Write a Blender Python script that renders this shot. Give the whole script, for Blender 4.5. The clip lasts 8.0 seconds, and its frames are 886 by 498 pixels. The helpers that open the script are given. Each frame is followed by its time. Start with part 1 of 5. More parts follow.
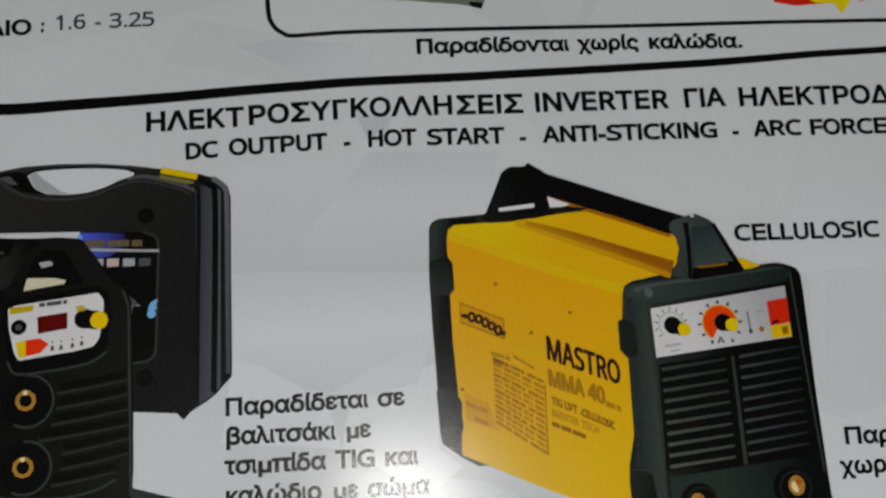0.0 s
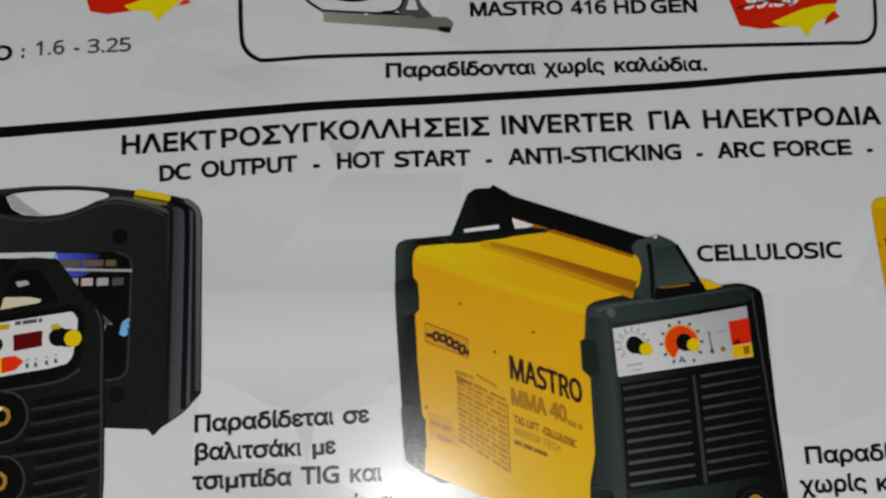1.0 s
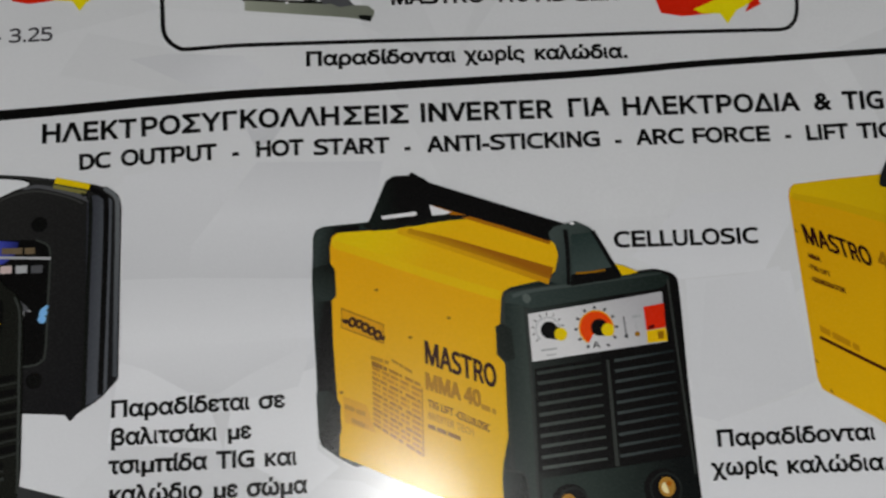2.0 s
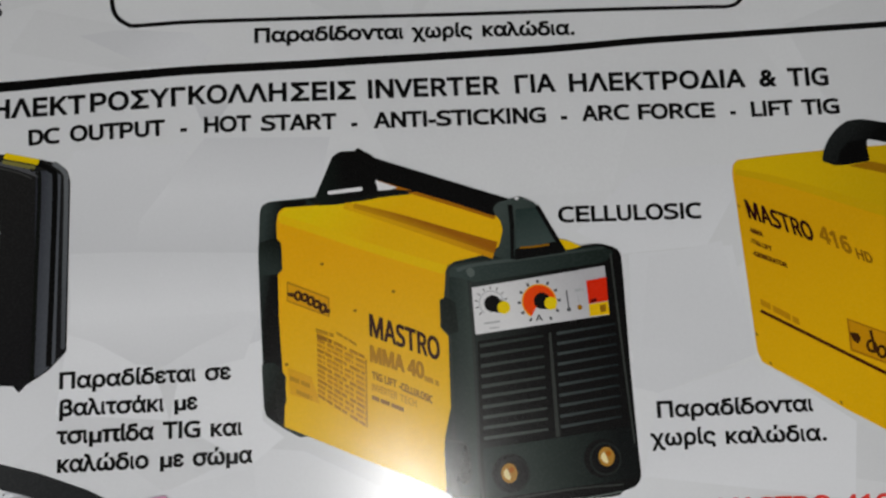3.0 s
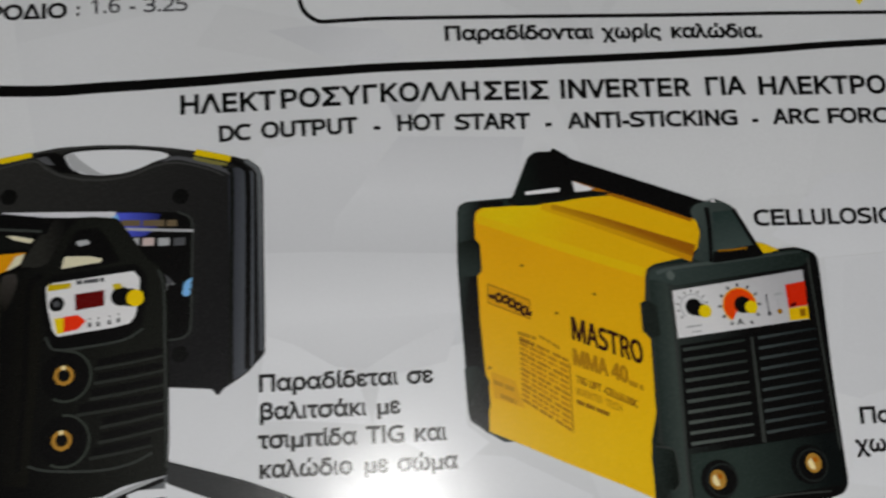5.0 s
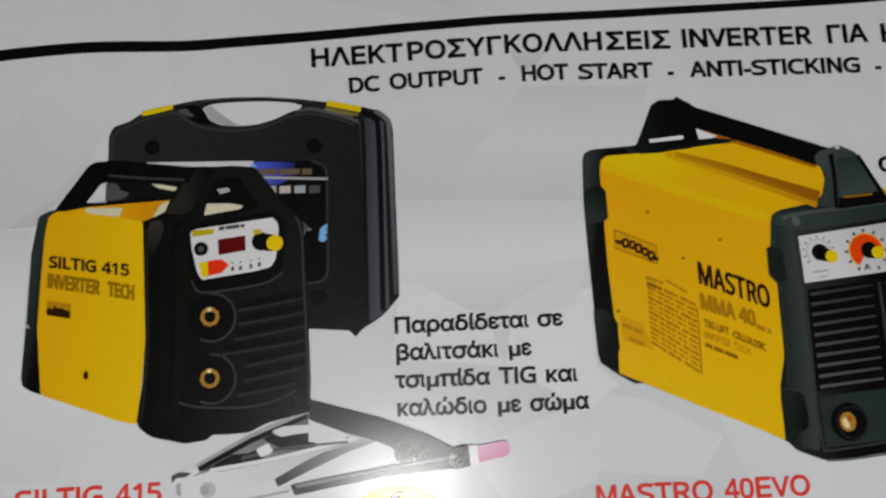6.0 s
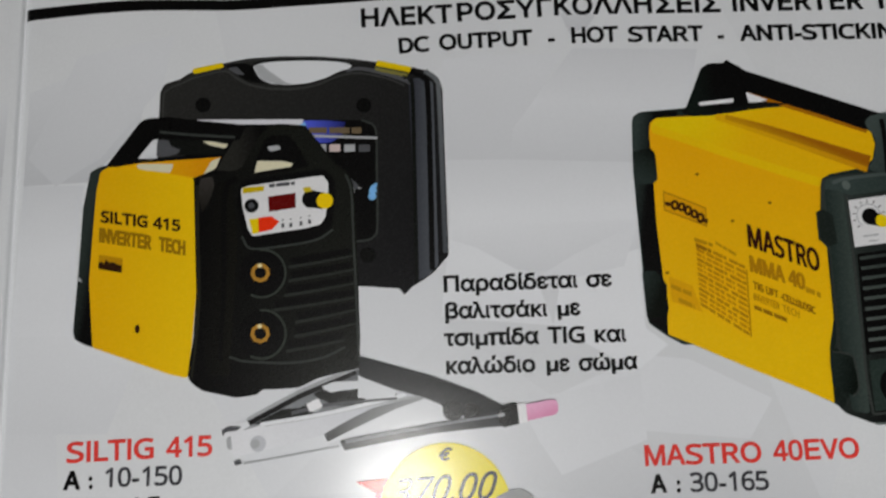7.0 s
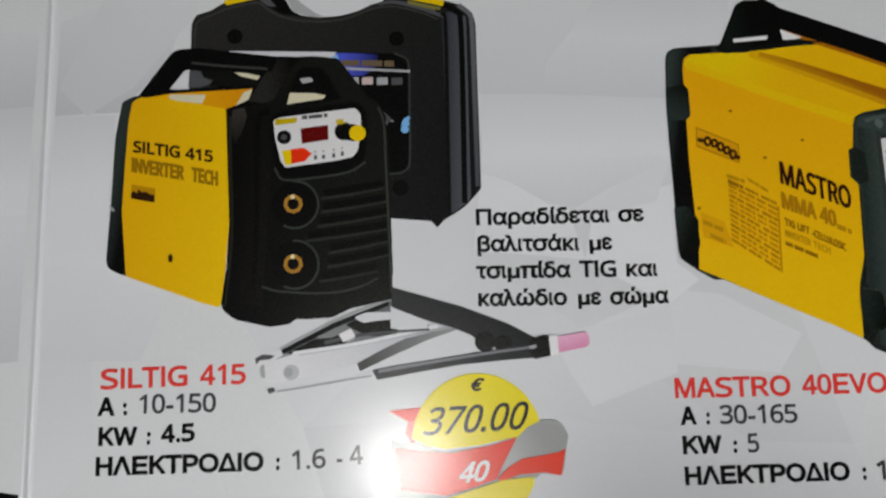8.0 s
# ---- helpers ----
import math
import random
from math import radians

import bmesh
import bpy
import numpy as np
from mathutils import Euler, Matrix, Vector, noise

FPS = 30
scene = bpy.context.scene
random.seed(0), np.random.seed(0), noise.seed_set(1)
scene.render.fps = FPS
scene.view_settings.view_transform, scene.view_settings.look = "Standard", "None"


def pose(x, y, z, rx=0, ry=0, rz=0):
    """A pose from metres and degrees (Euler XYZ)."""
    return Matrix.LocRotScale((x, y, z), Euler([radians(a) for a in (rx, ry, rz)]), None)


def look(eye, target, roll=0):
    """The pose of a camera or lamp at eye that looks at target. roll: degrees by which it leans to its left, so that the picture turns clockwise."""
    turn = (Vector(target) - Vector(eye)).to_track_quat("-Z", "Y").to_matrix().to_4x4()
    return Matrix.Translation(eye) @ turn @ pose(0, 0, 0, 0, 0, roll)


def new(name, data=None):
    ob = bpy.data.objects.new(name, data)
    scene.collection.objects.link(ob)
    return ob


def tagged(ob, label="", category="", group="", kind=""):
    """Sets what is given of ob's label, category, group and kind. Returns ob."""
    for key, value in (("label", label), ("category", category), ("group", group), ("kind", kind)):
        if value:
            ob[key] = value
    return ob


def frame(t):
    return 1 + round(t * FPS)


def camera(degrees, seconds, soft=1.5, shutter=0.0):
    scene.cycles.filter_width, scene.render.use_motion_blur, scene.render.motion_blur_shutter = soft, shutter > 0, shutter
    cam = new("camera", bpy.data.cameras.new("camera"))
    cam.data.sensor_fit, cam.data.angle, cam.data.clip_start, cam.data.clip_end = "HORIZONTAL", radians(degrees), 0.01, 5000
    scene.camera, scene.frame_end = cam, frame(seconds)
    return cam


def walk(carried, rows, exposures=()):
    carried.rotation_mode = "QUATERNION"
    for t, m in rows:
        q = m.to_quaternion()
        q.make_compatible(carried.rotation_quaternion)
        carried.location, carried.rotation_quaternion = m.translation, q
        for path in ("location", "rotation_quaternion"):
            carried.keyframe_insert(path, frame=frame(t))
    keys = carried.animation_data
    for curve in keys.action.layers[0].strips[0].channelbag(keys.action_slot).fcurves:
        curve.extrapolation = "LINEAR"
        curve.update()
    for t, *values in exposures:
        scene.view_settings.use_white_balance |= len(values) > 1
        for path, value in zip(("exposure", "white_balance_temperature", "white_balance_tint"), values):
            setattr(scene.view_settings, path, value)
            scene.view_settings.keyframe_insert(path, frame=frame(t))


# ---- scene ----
# An open printed catalogue on a table, seen from a hand's width; plan in millimetres, x along the lines, y up the page.
from mathutils.geometry import delaunay_2d_cdt, interpolate_bezier

MM = 0.001
cam = camera(65.03, 8.0, soft=2.35, shutter=0.5)
walk(cam, [
    (0, pose(0.07211, 0.02400, 0.09093, 9.549, -2.959, -4.059)),
    (0.5, pose(0.07409, 0.02568, 0.09290, 10.020, -2.638, -3.777)),
    (1, pose(0.07811, 0.02523, 0.09345, 9.999, -2.129, -3.782)),
    (1.5, pose(0.08406, 0.02405, 0.09397, 10.005, -1.810, -3.882)),
    (2, pose(0.08939, 0.02348, 0.09454, 9.426, -2.052, -3.990)),
    (2.2, pose(0.09173, 0.02300, 0.09480, 9.246, -2.043, -4.052)),
    (3.3, pose(0.09705, 0.01981, 0.09577, 8.412, -2.078, -3.995)),
    (3.5, pose(0.09573, 0.01908, 0.09466, 8.590, -2.593, -4.222)),
    (4, pose(0.09204, 0.01731, 0.09274, 8.719, -2.892, -4.090)),
    (4.5, pose(0.08255, 0.01529, 0.09112, 9.148, -2.952, -3.911)),
    (5, pose(0.06750, 0.02200, 0.09252, 9.255, -3.403, -3.728)),
    (5.2, pose(0.06362, 0.02084, 0.09297, 9.165, -2.798, -3.818)),
    (6.3, pose(0.05101, 0.01538, 0.09301, 8.518, -1.083, -3.447)),
    (6.5, pose(0.04988, 0.01466, 0.09288, 8.500, -0.989, -3.310)),
    (7, pose(0.04716, 0.01173, 0.09228, 8.359, -0.878, -2.872)),
    (7.5, pose(0.04441, 0.00754, 0.09155, 7.912, -0.988, -2.560)),
    (8, pose(0.04235, 0.00517, 0.09138, 7.056, -1.074, -2.361)),
], exposures=[(0.0, -1.0), (0.6, -0.86), (8.0, -0.86)])

# ---- world and light ----
world = bpy.data.worlds.new("world")
world.use_nodes = True
world.node_tree.nodes["Background"].inputs[0].default_value = (0.75, 0.8, 0.85, 1)
world.node_tree.nodes["Background"].inputs[1].default_value = 0.05
scene.world = world

# low lamp added for brightness falloff, standing in for a torch by the camera
LAMP_AT = Vector((0.066, -0.095, 0.21))
lamp_data = bpy.data.lights.new("added_falloff_light", "AREA")
lamp_data.shape, lamp_data.size, lamp_data.energy = "DISK", 0.06, 0.54
lamp_data.color = (1.0, 0.985, 0.965)
lamp_light = new("added_falloff_light", lamp_data)
lamp_light.matrix_world = look(LAMP_AT, (0.07, 0.03, 0.0))

# far lamp added to make the page's highlight, standing in for a handheld torch
ADDED_CEILING_LAMP_AT = Vector((0.032, -0.328, 1.62))
highlight_data = bpy.data.lights.new("added_highlight_light", "AREA")
highlight_data.shape, highlight_data.size, highlight_data.energy = "DISK", 0.17, 14.5
highlight_data.color = (1.0, 0.99, 0.96)
highlight_light = new("added_highlight_light", highlight_data)
highlight_light.matrix_world = look(ADDED_CEILING_LAMP_AT, (0.07, 0.02, 0.0))


# ---- materials ----
def lin(c):
    c = c / 255.0
    return c / 12.92 if c <= 0.04045 else ((c + 0.055) / 1.055) ** 2.4


def tone(r, g, b, gain=1.45):
    """A print colour, as it looks under the lamp, as a base colour."""
    return tuple(min(0.9, max(0.004, lin(v) * gain - 0.012)) for v in (r, g, b)) + (1,)


def print_material(name, colour, other=None, a=(0, 0), b=(1, 0), rough=0.27, grain=0.05, relief=1.0):
    """Ink on coated paper: fine grain, faint blotches, the paper's tooth; other: a printed blend from a to b."""
    m = bpy.data.materials.new(name)
    m.use_nodes = True
    n, l = m.node_tree.nodes, m.node_tree.links
    bsdf = n["Principled BSDF"]
    bsdf.inputs["Specular IOR Level"].default_value = 0.09
    place = n.new("ShaderNodeNewGeometry")
    fine = n.new("ShaderNodeTexNoise")
    fine.inputs["Scale"].default_value, fine.inputs["Detail"].default_value = 2600, 3
    wide = n.new("ShaderNodeTexNoise")
    wide.inputs["Scale"].default_value, wide.inputs["Detail"].default_value = 55, 4
    tooth = n.new("ShaderNodeTexNoise")
    tooth.inputs["Scale"].default_value, tooth.inputs["Detail"].default_value = 3800, 3
    for tex in (fine, wide, tooth):
        l.new(place.outputs["Position"], tex.inputs["Vector"])
    base = n.new("ShaderNodeMix")
    base.data_type = "RGBA"
    base.inputs["A"].default_value, base.inputs["B"].default_value = colour, other or colour
    base.inputs["Factor"].default_value = 0
    if other:
        ax, ay, bx, by = a[0] * MM, a[1] * MM, b[0] * MM, b[1] * MM
        size = (bx - ax) ** 2 + (by - ay) ** 2
        dot = n.new("ShaderNodeVectorMath")
        dot.operation = "DOT_PRODUCT"
        dot.inputs[1].default_value = ((bx - ax) / size, (by - ay) / size, 0)
        l.new(place.outputs["Position"], dot.inputs[0])
        shift = n.new("ShaderNodeMath")
        shift.operation, shift.use_clamp = "SUBTRACT", True
        shift.inputs[1].default_value = (ax * (bx - ax) + ay * (by - ay)) / size
        l.new(dot.outputs["Value"], shift.inputs[0])
        l.new(shift.outputs[0], base.inputs["Factor"])
    both = n.new("ShaderNodeMath")
    both.operation = "ADD"
    l.new(fine.outputs["Fac"], both.inputs[0])
    l.new(wide.outputs["Fac"], both.inputs[1])
    spread = n.new("ShaderNodeMapRange")
    spread.inputs["From Min"].default_value, spread.inputs["From Max"].default_value = 0.6, 1.4
    spread.inputs["To Min"].default_value, spread.inputs["To Max"].default_value = 1 - grain, 1 + grain
    l.new(both.outputs[0], spread.inputs["Value"])
    vary = n.new("ShaderNodeVectorMath")
    vary.operation = "SCALE"
    l.new(base.outputs["Result"], vary.inputs[0])
    l.new(spread.outputs["Result"], vary.inputs["Scale"])
    l.new(vary.outputs["Vector"], bsdf.inputs["Base Color"])
    gloss = n.new("ShaderNodeMapRange")
    gloss.inputs["To Min"].default_value, gloss.inputs["To Max"].default_value = rough - 0.05, rough + 0.05
    l.new(tooth.outputs["Fac"], gloss.inputs["Value"])
    l.new(gloss.outputs["Result"], bsdf.inputs["Roughness"])
    bump = n.new("ShaderNodeBump")
    bump.inputs["Strength"].default_value, bump.inputs["Distance"].default_value = 1.0, 0.000007 * relief
    l.new(tooth.outputs["Fac"], bump.inputs["Height"])
    l.new(bump.outputs["Normal"], bsdf.inputs["Normal"])
    # thin varnish over the ink, finely pebbled, that sparkles round the lamp's reflection
    pebble = n.new("ShaderNodeBump")
    pebble.inputs["Strength"].default_value, pebble.inputs["Distance"].default_value = 1.0, 0.000009 * relief
    l.new(tooth.outputs["Fac"], pebble.inputs["Height"])
    bsdf.inputs["Coat Weight"].default_value = 0.62
    bsdf.inputs["Coat Roughness"].default_value = 0.175
    l.new(pebble.outputs["Normal"], bsdf.inputs["Coat Normal"])
    return m


def plain_material(name, colour, rough=0.7, scale=8.0, amount=0.12):
    m = bpy.data.materials.new(name)
    m.use_nodes = True
    n, l = m.node_tree.nodes, m.node_tree.links
    bsdf = n["Principled BSDF"]
    bsdf.inputs["Roughness"].default_value = rough
    place = n.new("ShaderNodeNewGeometry")
    tex = n.new("ShaderNodeTexNoise")
    tex.inputs["Scale"].default_value, tex.inputs["Detail"].default_value = scale, 6
    l.new(place.outputs["Position"], tex.inputs["Vector"])
    ramp = n.new("ShaderNodeMix")
    ramp.data_type = "RGBA"
    ramp.inputs["A"].default_value = tuple(c * (1 - amount) for c in colour) + (1,)
    ramp.inputs["B"].default_value = tuple(min(1, c * (1 + amount)) for c in colour) + (1,)
    l.new(tex.outputs["Fac"], ramp.inputs["Factor"])
    l.new(ramp.outputs["Result"], bsdf.inputs["Base Color"])
    bump = n.new("ShaderNodeBump")
    bump.inputs["Strength"].default_value, bump.inputs["Distance"].default_value = 0.3, 0.001
    l.new(tex.outputs["Fac"], bump.inputs["Height"])
    l.new(bump.outputs["Normal"], bsdf.inputs["Normal"])
    return m


PAPER = print_material("coated_paper", tone(194, 196, 199), grain=0.035)
BLACK = print_material("black_ink", tone(19, 19, 22))
GREY_TEXT = print_material("dark_grey_ink", tone(62, 62, 66))
RED = print_material("red_ink", tone(205, 58, 44))
RED_TEXT = print_material("red_text_ink", tone(200, 62, 56))
DEEP_RED = print_material("deep_red_ink", tone(188, 40, 22))
YELLOW = print_material("yellow_ink", tone(214, 193, 6))
WHITE = print_material("bare_white", tone(205, 205, 208))
STICKER_GREY = print_material("mid_grey_ink", tone(146, 148, 148))
GOLD = print_material("gold_ink", tone(154, 114, 50))
PALE_GOLD = print_material("pale_gold_ink", tone(226, 196, 150))
NEAR_BLACK = print_material("near_black_ink", tone(14, 15, 15))
SHADE = print_material("soft_black_ink", tone(30, 31, 30))
FIN = print_material("fin_grey_ink", tone(54, 57, 55))
DARK_YELLOW = print_material("brown_yellow_ink", tone(132, 92, 6))
FAINT_YELLOW = print_material("faint_brown_ink", tone(166, 122, 8))
MAROON = print_material("maroon_ink", tone(86, 22, 22))
SKY_BLUE = print_material("pale_blue_ink", tone(110, 160, 205))
METAL = print_material("metal_grey_ink", tone(150, 152, 155))
METAL_DARK = print_material("dark_metal_ink", tone(74, 75, 78))
CREAM = print_material("cream_ink", tone(190, 185, 160))

# ---- the paper's form ----
SPINE_TOP, SPINE_LOW = [(-7.79, 52.9), (-9.14, -13.04)]
LAYER = 0.025


def spine_x(y):
    k = (y - SPINE_LOW[1]) / (SPINE_TOP[1] - SPINE_LOW[1])
    return SPINE_LOW[0] + k * (SPINE_TOP[0] - SPINE_LOW[0])


def sheet_z(x, y):
    """Height of the open page in millimetres: low waves, and a fall into the gutter."""
    d = x - spine_x(y)
    flat = min(1.0, abs(d) / 25.0)
    wave = 0.16 * math.sin(x / 13.0 + y / 41.0) + 0.13 * math.sin(y / 17.0 - x / 29.0 + 1.2)
    if d < 0:
        fall = 0.32 * math.exp(d / 7.0) - 0.75 * max(0.0, 1 + d / 0.22)
    else:
        fall = -0.30 * math.exp(-d / 4.0) - 0.35 * math.exp(-d / 0.5)
    return wave * flat + fall


def conform(bm, layer):
    """Cut flat work along a 5 mm net and lay it on the page."""
    if bm.verts:
        for axis in (0, 1):
            low = min(v.co[axis] for v in bm.verts)
            high = max(v.co[axis] for v in bm.verts)
            cuts = [5.0 * k for k in range(-60, 60)] + ([1.0 * k for k in range(-30, 14) if k % 5] if axis == 0 else [])
            for cut in cuts:
                if not low < cut < high:
                    continue
                at, way = [0, 0, 0], [0, 0, 0]
                at[axis], way[axis] = cut, 1
                bmesh.ops.bisect_plane(bm, geom=bm.verts[:] + bm.edges[:] + bm.faces[:], plane_co=at, plane_no=way)
        bmesh.ops.triangulate(bm, faces=bm.faces[:])
    for v in bm.verts:
        x, y = v.co.x, v.co.y
        v.co = Vector((x * MM, y * MM, (sheet_z(x, y) + layer * LAYER) * MM))
    for f in bm.faces:
        f.normal_update()
        if f.normal.z < 0:
            f.normal_flip()


def part(name, bm, material, parent, label=""):
    mesh = bpy.data.meshes.new(name)
    bm.to_mesh(mesh)
    bm.free()
    mesh.materials.append(material)
    ob = new(name, mesh)
    ob.parent = parent
    if label:
        ob["label"] = label
    return ob


def rounded(points, r):
    if r <= 0:
        return [Vector(p) for p in points]
    out, n = [], len(points)
    for i in range(n):
        p, a, b = Vector(points[i]), Vector(points[i - 1]), Vector(points[(i + 1) % n])
        da, db = a - p, b - p
        ra, rb = min(r, 0.42 * da.length), min(r, 0.42 * db.length)
        s, e = p + da.normalized() * ra, p + db.normalized() * rb
        for k in range(4):
            t = k / 3
            out.append(s * (1 - t) ** 2 + p * 2 * t * (1 - t) + e * t ** 2)
    return out


def face(bm, points):
    vs = [bm.verts.new((p[0], p[1], 0)) for p in points]
    return bm.faces.new(vs)


def shape(name, points, material, layer, parent, r=0.25, label=""):
    """A printed area with softened corners."""
    bm = bmesh.new()
    face(bm, rounded(points, r))
    bmesh.ops.triangulate(bm, faces=bm.faces[:])
    conform(bm, layer)
    return part(name, bm, material, parent, label)


def oval(centre, rx, ry, turn=0.0, n=36, start=0.0, end=360.0):
    c, s = math.cos(radians(turn)), math.sin(radians(turn))
    out = []
    for k in range(n):
        a = radians(start + (end - start) * k / (n if end - start >= 360 else n - 1))
        x, y = rx * math.cos(a), ry * math.sin(a)
        out.append((centre[0] + c * x - s * y, centre[1] + s * x + c * y))
    return out


def disc(name, centre, rx, material, layer, parent, ry=None, turn=0.0, label=""):
    return shape(name, oval(centre, rx, ry or rx, turn), material, layer, parent, 0, label)


def ring_face(bm, centre, rx, ry, wide, turn=0.0, start=0.0, end=360.0, n=36):
    a = oval(centre, rx, ry, turn, n, start, end)
    b = oval(centre, rx - wide, ry - wide, turn, n, start, end)
    va = [bm.verts.new((*p, 0)) for p in a]
    vb = [bm.verts.new((*p, 0)) for p in b]
    for k in range(n if end - start >= 360 else n - 1):
        j = (k + 1) % n
        bm.faces.new((va[k], va[j], vb[j], vb[k]))


def ring(name, centre, rx, wide, material, layer, parent, ry=None, turn=0.0, start=0.0, end=360.0, label="", n=36):
    bm = bmesh.new()
    ring_face(bm, centre, rx, ry or rx, wide, turn, start, end, n)
    conform(bm, layer)
    return part(name, bm, material, parent, label)


def smooth_line(points, steps=6):
    """Catmull-Rom through a few points."""
    p = [Vector(q) for q in points]
    p = [2 * p[0] - p[1]] + p + [2 * p[-1] - p[-2]]
    out = []
    for i in range(1, len(p) - 2):
        a, b, c, d = p[i - 1:i + 3]
        for k in range(steps):
            t = k / steps
            out.append(0.5 * (2 * b + (c - a) * t + (2 * a - 5 * b + 4 * c - d) * t * t + (3 * b - a - 3 * c + d) * t ** 3))
    out.append(p[-2])
    return out


def stroke_faces(bm, line, w0, w1):
    prev = None
    for i, p in enumerate(line):
        a, b = line[max(0, i - 1)], line[min(len(line) - 1, i + 1)]
        way = (b - a).normalized()
        side = Vector((-way.y, way.x)) * (w0 + (w1 - w0) * i / max(1, len(line) - 1)) / 2
        now = (bm.verts.new((p.x + side.x, p.y + side.y, 0)), bm.verts.new((p.x - side.x, p.y - side.y, 0)))
        if prev:
            bm.faces.new((prev[0], now[0], now[1], prev[1]))
        prev = now


def stroke(name, points, w0, material, layer, parent, w1=None, smooth=True, label=""):
    """A printed line of width w0, growing to w1."""
    bm = bmesh.new()
    line = smooth_line(points) if smooth else [Vector(p) for p in points]
    stroke_faces(bm, line, w0, w1 if w1 is not None else w0)
    conform(bm, layer)
    return part(name, bm, material, parent, label)


def bars(name, rows, material, layer, parent, label=""):
    """Rows of writing too small to read: each from a to b, with its height."""
    bm = bmesh.new()
    rng = random.Random(len(rows) * 7 + int(abs(rows[0][0][0]) * 10))
    for a, b, high in rows:
        a, b = Vector(a), Vector(b)
        run, way = (b - a).length, (b - a).normalized()
        x = 0.0
        while x < run:
            w = min(run - x, rng.uniform(1.4, 4.0) * high)
            p, q = a + way * x, a + way * (x + w)
            face(bm, [p, q, q + Vector((0, high)), p + Vector((0, high))])
            x += w + 0.35 * high
    conform(bm, layer)
    ob = part(name, bm, material, parent, label)
    ob["kind"] = "stuff"
    return ob


SANS = {ord(c): chr(0x1D5A0 + ord(c) - 65) for c in "CDFGJLQRSUVW"}
SANS.update({ord(c): chr(0x1D7E2 + ord(c) - 48) for c in "0123456789"})
SANS.update({ord(c): g for c, g in zip("ABEHIKMNOPTXYZ", "ΑΒΕΗΙΚΜΝΟΡΤΧΥΖ")})


# advance and ink edges of a plain grotesque, in thousandths, so that letters stand where such type puts them
PITCH = {}
for group in ("A667 14 654,B667 74 627,C722 44 681,D722 81 674,E667 86 616,F611 86 583,G778 48 704,H722 77 646,I278 91 188",
              "K667 76 663,L556 76 537,M833 73 761,N722 76 646,O778 39 739,P667 86 622,R722 88 684,S667 49 620,T611 14 597",
              "U722 79 644,V667 20 647,W944 16 928,-333 44 289,.278 87 191,:278 87 191,0556 37 519,1556 101 359,2556 26 507",
              "3556 34 522,4556 25 523,5556 32 514,6556 38 518,9556 42 514,Η722 77 646,Λ667 14 652,Ε667 86 616,Κ667 76 663",
              "Τ611 14 597,Ρ667 86 622,Ο778 39 739,Ι278 91 188,Δ668 8 656,Π718 80 640,α578 38 552,ρ569 60 527,δ556 38 517",
              "ί222 64 235,ε446 34 418,τ395 14 382,ι222 64 170,σ617 38 606,β576 66 534,λ500 10 490,ά578 38 552,κ500 67 496",
              "μ576 66 512,ώ781 38 743,χ525 10 516,ς482 38 452,ο556 35 521,ν500 10 490,π690 14 676"):
    for entry in group.split(","):
        PITCH[entry[0]] = tuple(int(v) for v in entry[1:].split())
GLYPHS = {}


def glyph(body):
    """The outlines of a few characters of the built-in font, as closed lines."""
    if body in GLYPHS:
        return GLYPHS[body]
    curve = bpy.data.curves.new("word", "FONT")
    curve.body, curve.resolution_u = body.translate(SANS), 3
    ob = bpy.data.objects.new("word", curve)
    scene.collection.objects.link(ob)
    bpy.context.view_layer.update()
    outlines = []
    for spline in ob.to_curve(bpy.context.evaluated_depsgraph_get()).splines:
        knots, line = spline.bezier_points, []
        for i in range(len(knots)):
            p, q = knots[i], knots[(i + 1) % len(knots)]
            straight = (p.handle_right - p.co).cross(q.co - p.co).length + (q.handle_left - q.co).cross(q.co - p.co).length < 1e-6
            line += [p.co.xy.copy()] if straight else [v.xy.copy() for v in interpolate_bezier(p.co, p.handle_right, q.handle_left, q.co, 5)[:-1]]
        kept = []
        for p in line:
            if not kept or ((p - kept[-1]).length > 0.006 and (p - kept[0]).length > 0.006):
                kept.append(p)
        outlines.append(kept)
    ob.to_curve_clear()
    bpy.data.objects.remove(ob)
    bpy.data.curves.remove(curve)
    GLYPHS[body] = outlines
    return outlines


def letter_groups(lines):
    """Outlines sorted into letters: those whose widths overlap belong together."""
    groups = []
    for line in sorted(lines, key=lambda k: min(p.x for p in k)):
        low, high = min(p.x for p in line), max(p.x for p in line)
        if groups and low < groups[-1][1][1] - 0.01:
            groups[-1][0].append(line)
            groups[-1][1][1] = max(high, groups[-1][1][1])
        else:
            groups.append(([line], [low, high]))
    return groups


def thickened(lines, thick):
    """The outlines of one letter grown by thick; holes shrink."""
    at = lines[0][0]
    area = sum((p - at).cross(line[(k + 1) % len(line)] - at) for line in lines for k, p in enumerate(line))
    sign = thick if area > 0 else -thick
    out = []
    for line in lines:
        n, grown = len(line), []
        for k, p in enumerate(line):
            e0, e1 = (p - line[k - 1]).normalized(), (line[(k + 1) % n] - p).normalized()
            n0, n1 = Vector((e0.y, -e0.x)), Vector((e1.y, -e1.x))
            grown.append(p + (n0 + n1) / max(0.7, 1 + n0.dot(n1)) * sign)
        out.append(grown)
    return out


